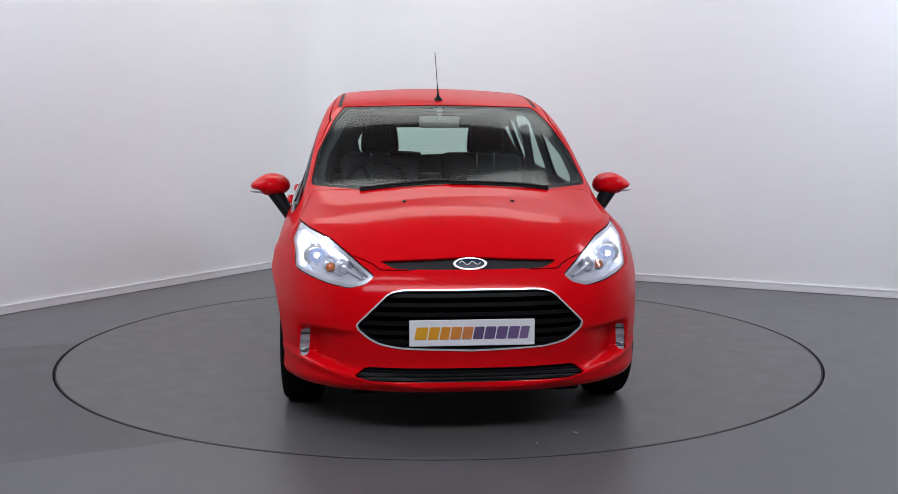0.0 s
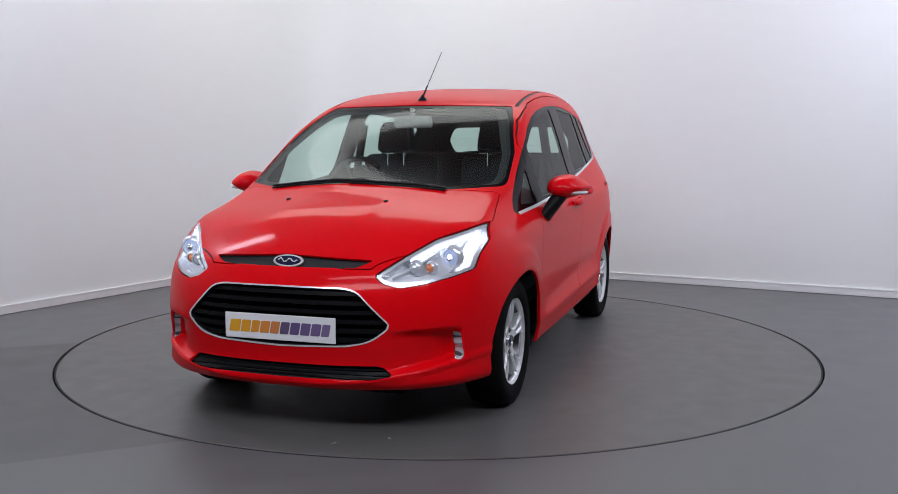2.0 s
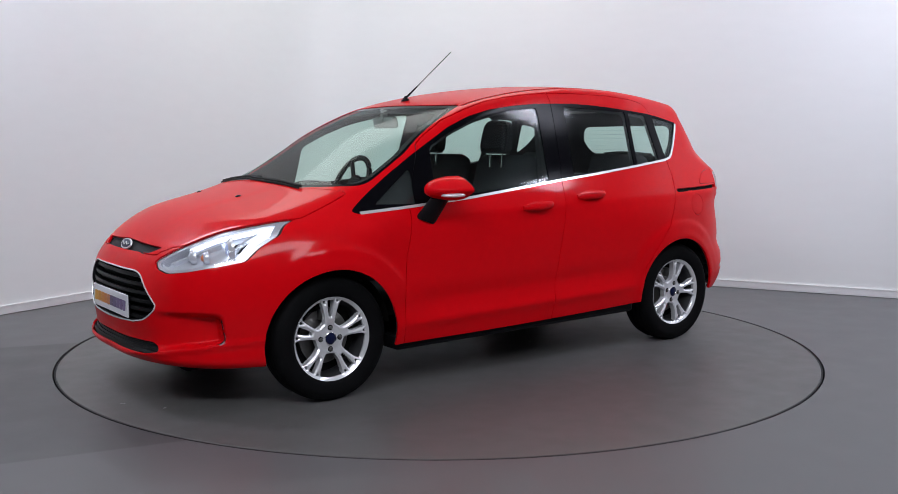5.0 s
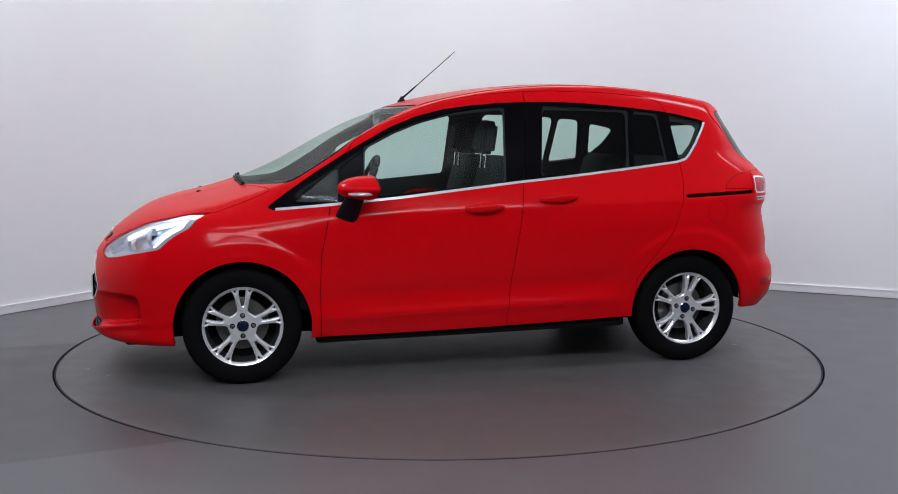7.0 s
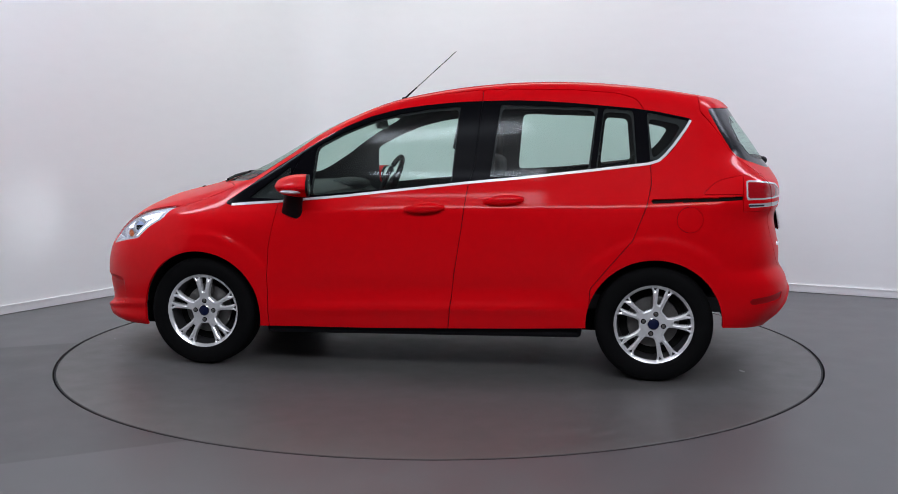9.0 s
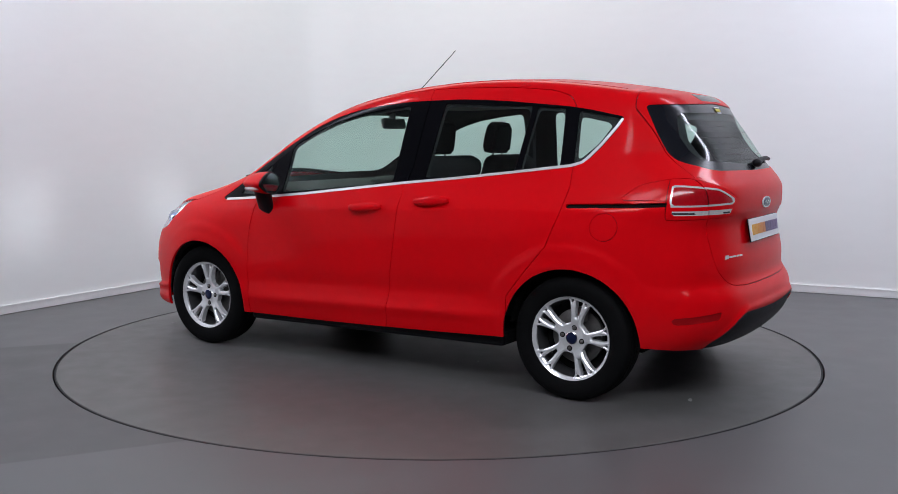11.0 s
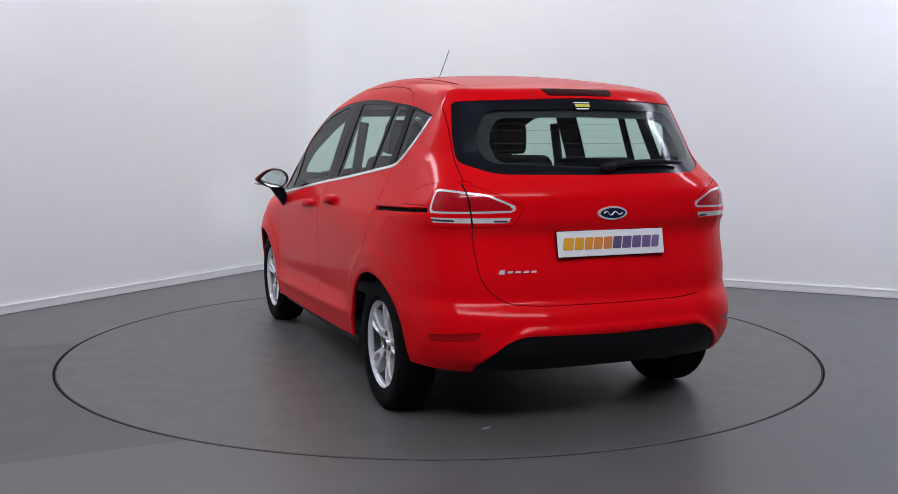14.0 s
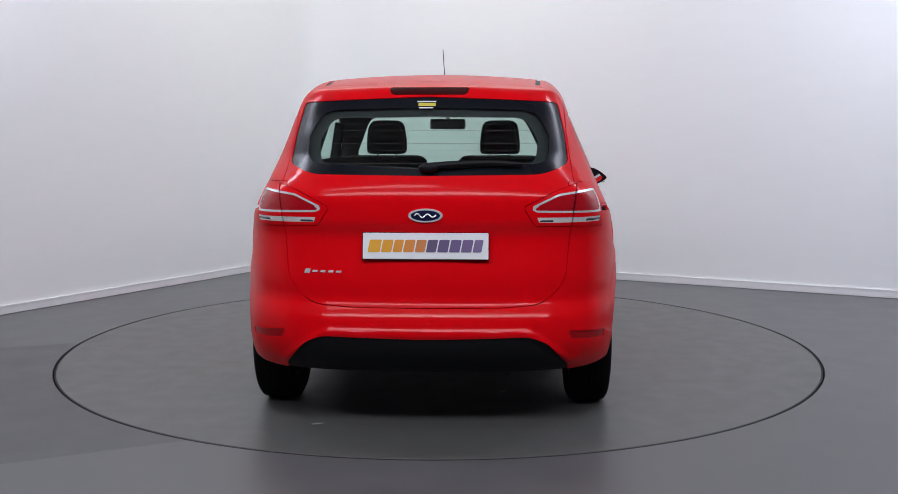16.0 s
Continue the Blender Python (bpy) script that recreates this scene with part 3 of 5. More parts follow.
FRONT_DOOR = [(.845, .15, 0), (.847, .523), (.837, .682), (.798, .855), (.786, .94), (.66, 1.24), (.60, 1.285), (.45, 1.37), (.30, 1.428), (.149, 1.475), (0, 1.502), (-.174, 1.523)] + B_LINE
REAR_DOOR = B_LINE[::-1] + [(-.49, 1.537), (-.8, 1.532), (-1.042, 1.512, .05), (-1.139, 1.481, .03), (-1.175, 1.426), (-1.213, 1.127), (-1.219, 1.04), (-1.196, .925), (-1.127, .748), (-1.0, .598), (-.913, .49), (-.9, .15)]
WINDSCREEN = mirrored([(0, 1.464), (.550, 1.457, .02), (.608, 1.37), (.686, 1.2), (.714, 1.035, .03), (.46, 1.022), (0, 1.05)])
HOOD = [(1.262, -.1), (1.262, .05), (1.222, .46), (1.085, .704), (1.22, .724), (1.37, .751, .004), (1.565, .695), (1.715, .598), (1.825, .527), (1.900, .425), (1.925, .390), (1.965, .37), (1.965, -.1)]
HEADLIGHT = [(.742, .893, .006), (.69, .871), (.595, .838), (.52, .786), (.402, .697, .012), (.44, .665), (.51, .646), (.60, .658), (.70, .685), (.757, .706, .01), (.762, .767), (.776, .82)]
UPPER_SLOT = mirrored([(0, .772), (.385, .755, .004), (.316, .724, .02), (0, .722)])
GRILLE = mirrored([(0, .648), (.288, .647, .04), (.345, .633, .03), (.492, .49, .03), (.405, .419, .05), (.30, .401), (0, .391)])
LOWER_GRILLE = mirrored([(0, .318), (.439, .318, .02), (.495, .279, .01), (.42, .264, .02), (0, .260)])
FOG = [(.722, .440, .010), (.680, .445, .010), (.690, .332, .010), (.734, .322, .010)]
REAR_GLASS = mirrored([(0, 1.452), (.574, 1.432, .02), (.603, 1.29), (.614, 1.165, .03), (.50, 1.118, .06), (0, 1.113)])
TAILGATE = mirrored([(0, 1.75), (.60, 1.75), (.60, 1.46), (.608, 1.29), (.620, 1.165), (.628, 1.05), (.610, .886), (.587, .668, .05), (.495, .578, .06), (.336, .567), (0, .565)])
TAIL_LAMP = [(.66, 1.086), (.545, 1.051), (.406, .984, .012), (.455, .905, .01), (.70, .896), (.95, .890), (.95, 1.075)]
TAIL_LENS = [(.70, 1.055, .012), (.555, 1.037), (.435, .984, .012), (.455, .962, .01), (.70, .955), (.90, .955), (.90, 1.05)]
TAIL_CLEAR = [(.455, .941, .004), (.90, .937), (.90, .914), (.475, .919, .006)]
VALANCE = mirrored([(0, .440), (.438, .449, .04), (.512, .418, .03), (.605, .31), (.60, .1), (0, .1)])
REAR_REFLECTOR = [(.778, .443, .006), (.60, .468, .006), (.612, .430, .006), (.768, .411, .006)]
BRAKE_LAMP = mirrored([(0, 1.494), (.18, 1.494), (.165, 1.460), (0, 1.460)])
ROOF_DITCH = [(.27, .572), (.10, .566), (-.4, .548), (-.9, .52), (-1.38, .488)]


BEAM_Y, BEAM_Z = .655, .755            # axis of the projector lamps


def build_skin():
    T = Skin.T
    _, T = take(T, lambda: Skin.V[:, 1])
    for cx in (1.2445, -1.2445):
        _, T = take(T, both(lambda: np.hypot(Skin.V[:, 0] - cx, Skin.V[:, 2] - .297) - .352, outer(.35)))
    sill = curve1([(2.1, .2), (1.9, .205), (1.6, .212), (.9, .236), (.4, .242), (-.16, .255), (-.89, .281), (-1.6, .295), (-1.75, .285), (-2.1, .28)])
    floorpan, T = take(T, lambda: Skin.V[:, 2] - sill(Skin.V[:, 0]))
    # inner shell: the same skin set inwards, with the cabin's own openings
    I = T
    for pts, con, r in (([(.587, 1.222), (.44, 1.298), (.285, 1.359), (.13, 1.399), (-.04, 1.423), (-.19, 1.438), (-.165, 1.040), (.605, .966)], outer(.3), .03),
                        ([(-.426, 1.445), (-.926, 1.426), (-.890, 1.103), (-.382, 1.072)], outer(.3), .04),
                        ([(-.971, 1.420), (-1.112, 1.408), (-1.138, 1.133), (-.937, 1.107)], outer(.3), .03),
                        ([(-1.202, 1.385), (-1.375, 1.348), (-1.315, 1.250), (-1.225, 1.168)], outer(.3), .03)):
        _, I = take(I, both(xz(pts, r), con))
    _, I = take(I, both(yz(mirrored([(0, 1.435), (.49, 1.425, .05), (.545, 1.35), (.63, 1.2), (.655, 1.06, .05), (0, 1.03)])), front_of(.2)))
    _, I = take(I, both(yz(mirrored([(0, 1.375), (.43, 1.37, .06), (.485, 1.27), (.47, 1.175, .07), (0, 1.155)])), behind(-1.2)))
    for pts, con in ((HEADLIGHT, front_of(1.2)), (GRILLE, front_of(1.2)), (FOG, front_of(1.2))):
        _, I = take(I, both(yz(pts), con))
    lining, I = take(I, both(above(1.475), outer(-1)))
    panel("inner_shell", I, LINER, car, "centre", "dark grey cabin trim", -.020, 0)
    panel("headlining", lining, HEADLINER, car, "centre", "pale grey cloth headlining", -.020, 0)
    # windscreen
    P, T = take(T, both(yz(WINDSCREEN), front_of(.18)))
    g, frit = take(P, both(yz(mirrored([(0, 1.446), (.530, 1.444, .03), (.590, 1.366), (.671, 1.2), (.697, 1.048, .04), (.44, 1.036), (0, 1.06)])), front_of(.18)))
    panel("windscreen", g, SCREEN, car, "centre", "pale green tinted windscreen", -.004, 0)[0].visible_shadow = False
    panel("windscreen_surround", frit, GLOSS_BLACK, car, "centre", "black windscreen border", -.0035, .004)
    # front
    lamp, T = take(T, both(yz(HEADLIGHT), front_of(1.2)), .0025)
    slot, T = take(T, both(yz(UPPER_SLOT), front_of(1.5)))
    gr, T = take(T, both(yz(GRILLE), front_of(1.5)))
    low, T = take(T, both(yz(LOWER_GRILLE), front_of(1.5)))
    fog, T = take(T, both(yz(FOG), front_of(1.5)))
    inner, ring = take(gr, lambda: yz(GRILLE)() + .0062)
    panel("grille_surround", ring, BRIGHT, car, "centre", "thin chrome grille surround", .003, .005)
    panel("grille_back", inner, DARK, car, "centre", "black grille opening", -.05, 0)
    panel("grille_wall", inner, BLACK, car, "centre", "black grille rim", 0, .05, rim_only=True)
    for z in (.625, .585, .545, .505, .465, .425):
        s = slab(inner, z, .0085)
        panel("grille_slat", s, GRILLE_BLACK, car, "centre", "", -.014, .028)
    panel("lower_grille", low, DARK, car, "centre", "black lower air intake", -.035, 0)
    for z in (.275, .289, .303):
        s = slab(low, z, .0035)
        panel("intake_slat", s, GRILLE_BLACK, car, "centre", "", -.012, .02)
    panel("badge_recess", slot, DARK, car, "centre", "black slot grille behind the badge", -.022, 0)
    for ob in panel("fog_lamp", fog, LENS, car, "both", "upright clear front fog lamp with chrome frame", -.001, 0):
        ob.visible_shadow = False
    panel("fog_lamp_housing", fog, REFLECTOR, car, "both", "", -.014, 0)
    for z, hh in ((.418, .003), (.381, .006), (.346, .003)):
        s = slab(fog, z, hh)
        panel("fog_lamp_bar", s, SMOKE if hh < .005 else CHROME, car, "both", "", -.008, .006)
    # head lamps
    for ob in panel("headlamp_lens", lamp, LENS, car, "both", "clear swept-back headlamp lens", 0, 0):
        ob.visible_shadow = False
    core, rim = take(lamp, lambda: yz(HEADLIGHT)() + .016)
    panel("headlamp_frame", rim, LAMP_WHITE, car, "both", "silver headlamp frame", -.010, .05)
    for pts, half, deep in (([(.712, .842), (.700, .80), (.698, .718)], .005, -.030), ([(.60, .672), (.50, .668), (.43, .690)], .006, -.028), ([(.625, .80), (.55, .745), (.47, .705)], .005, -.034)):
        fin, _ = take_band(core, pts, half, [1, 2])
        panel("headlamp_fin", fin, REFLECTOR, car, "both", "chrome fin in the headlamp", deep, .03)

    def lamp_hole():
        """Round opening in the reflector for the projector's tube, measured where the set-back reflector lies."""
        n = skin_normal(Skin.V)
        q = Skin.V - .060 * n / np.maximum(np.linalg.norm(n, axis=1), 1e-9)[:, None]
        return np.hypot(q[:, 1] - BEAM_Y, q[:, 2] - BEAM_Z) - .026
    _, bowl = take(core, lamp_hole)
    panel("headlamp_reflector", bowl, REFLECTOR, car, "both", "bright headlamp reflector", -.060, 0)
    drl, _ = take_band(core, [(.748, .862), (.740, .80), (.742, .722)], .015, [1, 2])
    panel("daytime_lamp", drl, DRL, car, "both", "lit white daytime running strip", -.020, .02)
    brow, _ = take_band(core, [(.735, .866), (.68, .847), (.592, .815), (.525, .765)], .009, [1, 2])
    panel("daytime_lamp_brow", brow, DRL, car, "both", "lit white upper strip", -.022, .02)
    # bonnet
    hood_line = round_outline([(a, b, *c) for a, b, *c in HOOD], .02)
    P, T = take(T, both(lambda: outline_distance(Skin.V[:, :2], hood_line), above(.72)), .0022)
    panel("bonnet", P, RED, car, "centre", "glossy red bonnet with soft creases", 0, .012)
    # side windows
    D, T = take(T, both(xz(DLO, .02), outer(.35)))
    wide, T = take(T, both(band(STRIP, .03, [0, 2]), outer(.4)))
    st, wide = take_band(wide, STRIP, .0066, [0, 2])
    T = np.concatenate([T, wide])
    st2, D = take_band(D, STRIP, .0066, [0, 2])
    panel("waist_strip", np.concatenate([st, st2]), BRIGHT, car, "both", "bright chrome strip under the side windows", .003, .006)
    for nm, pts, r, lb in (("front_door_glass", DOOR_GLASS, .02, "front door window"), ("front_quarter_glass", QUARTER_FRONT, .006, "small triangular front window"),
                           ("rear_door_glass", REAR_DOOR_GLASS, .012, "sliding door window"), ("rear_door_fixed_glass", REAR_FIXED_GLASS, .012, "narrow fixed window"),
                           ("rear_quarter_glass", QUARTER_REAR, .02, "rear corner window")):
        g, D = take(D, xz(pts, r))
        for ob in panel(nm, g, GLASS, car, "both", lb, -.006, 0):
            ob.visible_shadow = False
    fd, D = take(D, xz(FRONT_DOOR, .012), .0022)
    panel("door_frame_trim", fd, GLOSS_BLACK, car, "both", "black door frame trim", -.002, .006)
    panel("pillar_trim", D, GLOSS_BLACK, car, "both", "black window pillar trim", -.002, .006)
    # rear
    rail, T = take(T, both(xz([(-1.216, .938, .003), (-1.216, .960, .003), (-1.69, .977, .003), (-1.69, .956, .003)]), outer(.4)))
    panel("slide_rail", rail, DARK, car, "both", "dark sliding door rail slot", -.016, 0)
    P, T = take(T, both(yz(REAR_GLASS), behind(-1.2)))
    g, frit = take(P, both(yz(mirrored([(0, 1.405), (.47, 1.395, .08), (.53, 1.28), (.52, 1.168, .06), (0, 1.140)])), behind(-1.2)))
    panel("rear_window", g, GLASS, car, "centre", "tinted rear window", -.004, 0)[0].visible_shadow = False
    panel("rear_window_surround", frit, FRIT, car, "centre", "glossy black rear window border", -.004, .004)
    P, T = take(T, both(yz(TAIL_LAMP), behind(-1.685)), .0015)
    div, P = take_band(P, [(.640, 1.10), (.610, .88)], .0035, [1, 2])
    lens, P = take(P, both(yz(TAIL_LENS), behind(-1.70)))
    clear, P = take(P, both(yz(TAIL_CLEAR), behind(-1.71)))
    line, lens = take(lens, both(lambda: -.0036 - yz(TAIL_LENS)(), lambda: Skin.V[:, 0] * 0 - 1))
    edge2, lens = take(lens, lambda: -.0085 - np.maximum(yz(TAIL_LENS)(), Skin.V[:, 0] + 1.70))
    panel("tail_lamp_surround", P, RED, car, "both", "red tail lamp surround", .002, .02)
    panel("tail_lamp_divider", div, DARK, car, "both", "dark joint", -.006, 0)
    panel("tail_lamp_lens", lens, RED_LENS, car, "both", "deep red tail lamp lens", .000, .02)
    panel("tail_lamp_line", np.concatenate([line, edge2]), BRIGHT, car, "both", "bright outline in the tail lamp", .002, .01)
    seg, clear = take(clear, both(lambda: Skin.V[:, 1] - .535, lambda: .475 - Skin.V[:, 1], lambda: .921 - Skin.V[:, 2], lambda: Skin.V[:, 2] - .935))
    seg2, clear = take(clear, both(lambda: .675 - Skin.V[:, 1], lambda: .921 - Skin.V[:, 2], lambda: Skin.V[:, 2] - .934))
    panel("tail_lamp_clear", clear, WHITE_LENS, car, "both", "clear lower strip of the tail lamp", .001, .01)
    for c in (seg, seg2):
        panel("tail_lamp_cell", c, SMOKE, car, "both", "smoky grey lamp cell", .0005, .006)
    P, T = take(T, both(xz([(-1.475, .984), (-1.55, 1.055, .04), (-1.69, 1.085, .05), (-1.85, 1.09), (-1.85, .988), (-1.69, .984)]), outer(.5), behind(-1.46), lambda: .60 - Skin.V[:, 1]), .0014)
    panel("tail_lamp_panel", P, RED, car, "both", "red panel ahead of the tail lamp", .001, .006)
    P, T = take(T, both(yz(BRAKE_LAMP), behind(-1.4)))
    panel("high_brake_lamp", P, HIGH_BRAKE, car, "centre", "smoked dark high brake lamp", .001, .01)
    P, T = take(T, both(yz(REAR_REFLECTOR), behind(-1.5)))
    panel("rear_reflector", P, DARK_RED, car, "both", "red bumper reflector", -.004, 0)
    P, T = take(T, both(yz(VALANCE), behind(-1.5)))
    panel("rear_valance", P, BLACK, car, "centre", "black plastic lower rear bumper", -.004, .03)
    P, T = take(T, both(yz(TAILGATE), lambda: Skin.V[:, 0] + 1.43 + .10 * np.abs(Skin.V[:, 1]) ** 2 - .0), .0018)
    panel("tailgate", P, RED, car, "centre", "red tailgate with a roof spoiler", 0, .012)
    # doors, flap, roof
    P, T = take(T, both(xz([(-1.415 + .066 * math.cos(k * math.pi / 12), .856 + .066 * math.sin(k * math.pi / 12)) for k in range(24)], 0), outer(.4)), .0011)
    panel("fuel_flap", P, RED, car, "left", "", 0, .006)
    for nm, pts in (("front_door", FRONT_DOOR), ("rear_sliding_door", REAR_DOOR)):
        P, T = take(T, both(xz(pts, .012), outer(.35)), .0019)
        panel(nm, P, RED, car, "both", "red " + nm.replace("_", " "), 0, .012)
    up, T = take(T, above(1.40))
    P, up = take_band(up, ROOF_DITCH, .011, [0, 1])
    T = np.concatenate([T, up])
    panel("roof_strip", P, BLACK, car, "both", "black roof joint strip", -.004, .004)
    ditch = curve1([(x, y) for x, y in ROOF_DITCH])
    P, T = take(T, both(lambda: Skin.V[:, 1] - ditch(Skin.V[:, 0]), above(1.4), lambda: Skin.V[:, 0] - .6))
    panel("roof", P, RED, car, "centre", "red roof panel", 0, .006)
    P, T = take(T, both(lambda: 1.60 + .15 * (.72 - Skin.V[:, 2]) - Skin.V[:, 0], below(.76)))
    panel("front_bumper", P, RED, car, "centre", "red front bumper with a lower lip", 0, .010)
    P, T = take(T, both(lambda: Skin.V[:, 0] + 1.60, lambda: Skin.V[:, 2] - .600))
    panel("rear_bumper", P, RED, car, "centre", "red rear bumper", 0, .012)
    panel("body_side", T, RED, car, "both", "red wing, sill and rear quarter panels", 0, .014)
    # underside
    bm = bmesh.new()
    block(bm, -.87, .87, -.815, .815, -.030, .045, Matrix.Translation((0, 0, .236)) @ pose(0, 0, 0, 0, .8, 0), bevel=.02)
    part("sill_cover", bm, BLACK, car, "black plastic sills and floor underside")
    bm = bmesh.new()
    block(bm, 1.62, 1.86, -.50, .50, .165, .26, bevel=.02)
    block(bm, -1.82, -1.62, -.50, .50, .315, .38, bevel=.03)
    block(bm, -1.50, 1.65, -.50, .50, .20, .34, bevel=.02)
    part("underbody", bm, DARK, car, "black underbody")
    for cx in (1.2445, -1.2445):
        for s in (1, -1):
            bm = bmesh.new()
            lathe(bm, [(.30, .46), (.352, .47), (.358, .60), (.358, .78)], 48, "Y", Matrix.Translation((cx, 0, .297)) @ Matrix.Diagonal((1, s, 1, 1)))
            lathe(bm, [(.001, .462), (.355, .465)], 48, "Y", Matrix.Translation((cx, 0, .297)) @ Matrix.Diagonal((1, s, 1, 1)))
            low_faces = [f for f in bm.faces if f.calc_center_median().z < .335]
            bmesh.ops.delete(bm, geom=low_faces, context="FACES")
            part("wheel_arch_liner", bm, DARK, car, "black wheel arch liner", smooth=True)


build_skin()


# ------------------------------------------------------------------ wheels
def wheel_face():
    """The cast face of the alloy wheel as five sectors: flat disc, five windows and five narrow slots, edges eased."""
    rr, nt = np.linspace(.024, .2015, 50), 260
    ang = np.arange(nt) * 2 * math.pi / nt
    V = np.array([(r * math.sin(a), 0, r * math.cos(a)) for r in rr for a in ang])
    T = []
    for i in range(len(rr) - 1):
        for j in range(nt):
            a, b, c, d = i * nt + j, i * nt + (j + 1) % nt, (i + 1) * nt + (j + 1) % nt, (i + 1) * nt + j
            T += [(a, b, c), (a, c, d)]
    T = np.array(T)
    turned = lambda q, k: [(x * math.cos(k) + z * math.sin(k), z * math.cos(k) - x * math.sin(k)) for x, z in q]
    w36 = radians(36)
    half = [(s * math.sin(w36) - w * math.cos(w36), s * math.cos(w36) + w * math.sin(w36)) for s, w in ((.074, .026), (.100, .0270), (.128, .0335), (.152, .041), (.172, .048), (.185, .060))]
    arc = [(.1915 * math.sin(t), .1915 * math.cos(t)) for t in np.linspace(.24, -.24, 7)]
    window = round_outline([(x, z) for x, z in half] + arc + [(-x, z) for x, z in reversed(half)], .007, 3)
    slot = round_outline([(-.0070, .105), (.0070, .105), (.0145, .145), (.0180, .189), (-.0180, .189), (-.0145, .145)], .004, 3)
    holes = []
    for k in range(5):
        holes.append(np.array(turned(window, 2 * math.pi * k / 5 + w36)))
        holes.append(np.array(turned(slot, 2 * math.pi * k / 5)))
        for side in (-1, 1):                          # forked outer ends of the two arms
            notch = round_outline([(side * .0355, .1705), (side * .0465, .1870), (side * .0285, .1900)], .002, 2)
            holes.append(np.array(turned(notch, 2 * math.pi * k / 5)))
    for h in holes:
        V, _, T = cut(V, T, outline_distance(V[:, [0, 2]], h))
    d = np.min([outline_distance(V[:, [0, 2]], h) for h in holes], 0)
    r = np.hypot(V[:, 0], V[:, 2])
    V[:, 1] = .055 + .013 * np.clip((r - .06) / .06, 0, 1) + .004 * np.clip((r - .12) / .08, 0, 1) - .0075 * np.clip(1 - d / .0085, 0, 1)
    sectors = []
    for k in range(5):
        a0, a1 = 2 * math.pi * k / 5 - w36, 2 * math.pi * k / 5 + w36
        V, S, _ = cut(V, T, -(V[:, 0] * math.cos(a0) - V[:, 2] * math.sin(a0)))
        V, S, _ = cut(V, S, V[:, 0] * math.cos(a1) - V[:, 2] * math.sin(a1))
        sectors.append(S)
    out = []
    for S in sectors:
        used, inv = np.unique(S, return_inverse=True)
        P, F = V[used], inv.reshape(-1, 3)
        E = np.concatenate([F[:, [0, 1]], F[:, [1, 2]], F[:, [2, 0]]])
        _, idx, cnt = np.unique(np.sort(E, 1), axis=0, return_index=True, return_counts=True)
        E = E[idx[cnt == 1]]
        n, m = len(P), len(E)
        low = np.array((0, .032, 0))
        Q = np.concatenate([P, P[E[:, 0]], P[E[:, 1]], P[E[:, 0]] - low, P[E[:, 1]] - low])
        i = np.arange(m) + n
        faces = F[:, ::1].tolist() + np.stack([i, i + m, i + 3 * m, i + 2 * m], 1).tolist()
        me = bpy.data.meshes.new("spoke")
        me.from_pydata(Q.tolist(), [], faces)
        bm = bmesh.new()
        bm.from_mesh(me)
        bmesh.ops.recalc_face_normals(bm, faces=bm.faces[:])
        if sum(f.normal.y * f.calc_area() for f in bm.faces if abs(f.normal.y) > .7) < 0:
            bmesh.ops.reverse_faces(bm, faces=bm.faces[:])
        bm.to_mesh(me)
        bm.free()
        me.materials.append(ALLOY)
        me.shade_smooth()
        me.set_sharp_from_angle(angle=radians(50))
        out.append(me)
    return out


SPOKES = wheel_face()


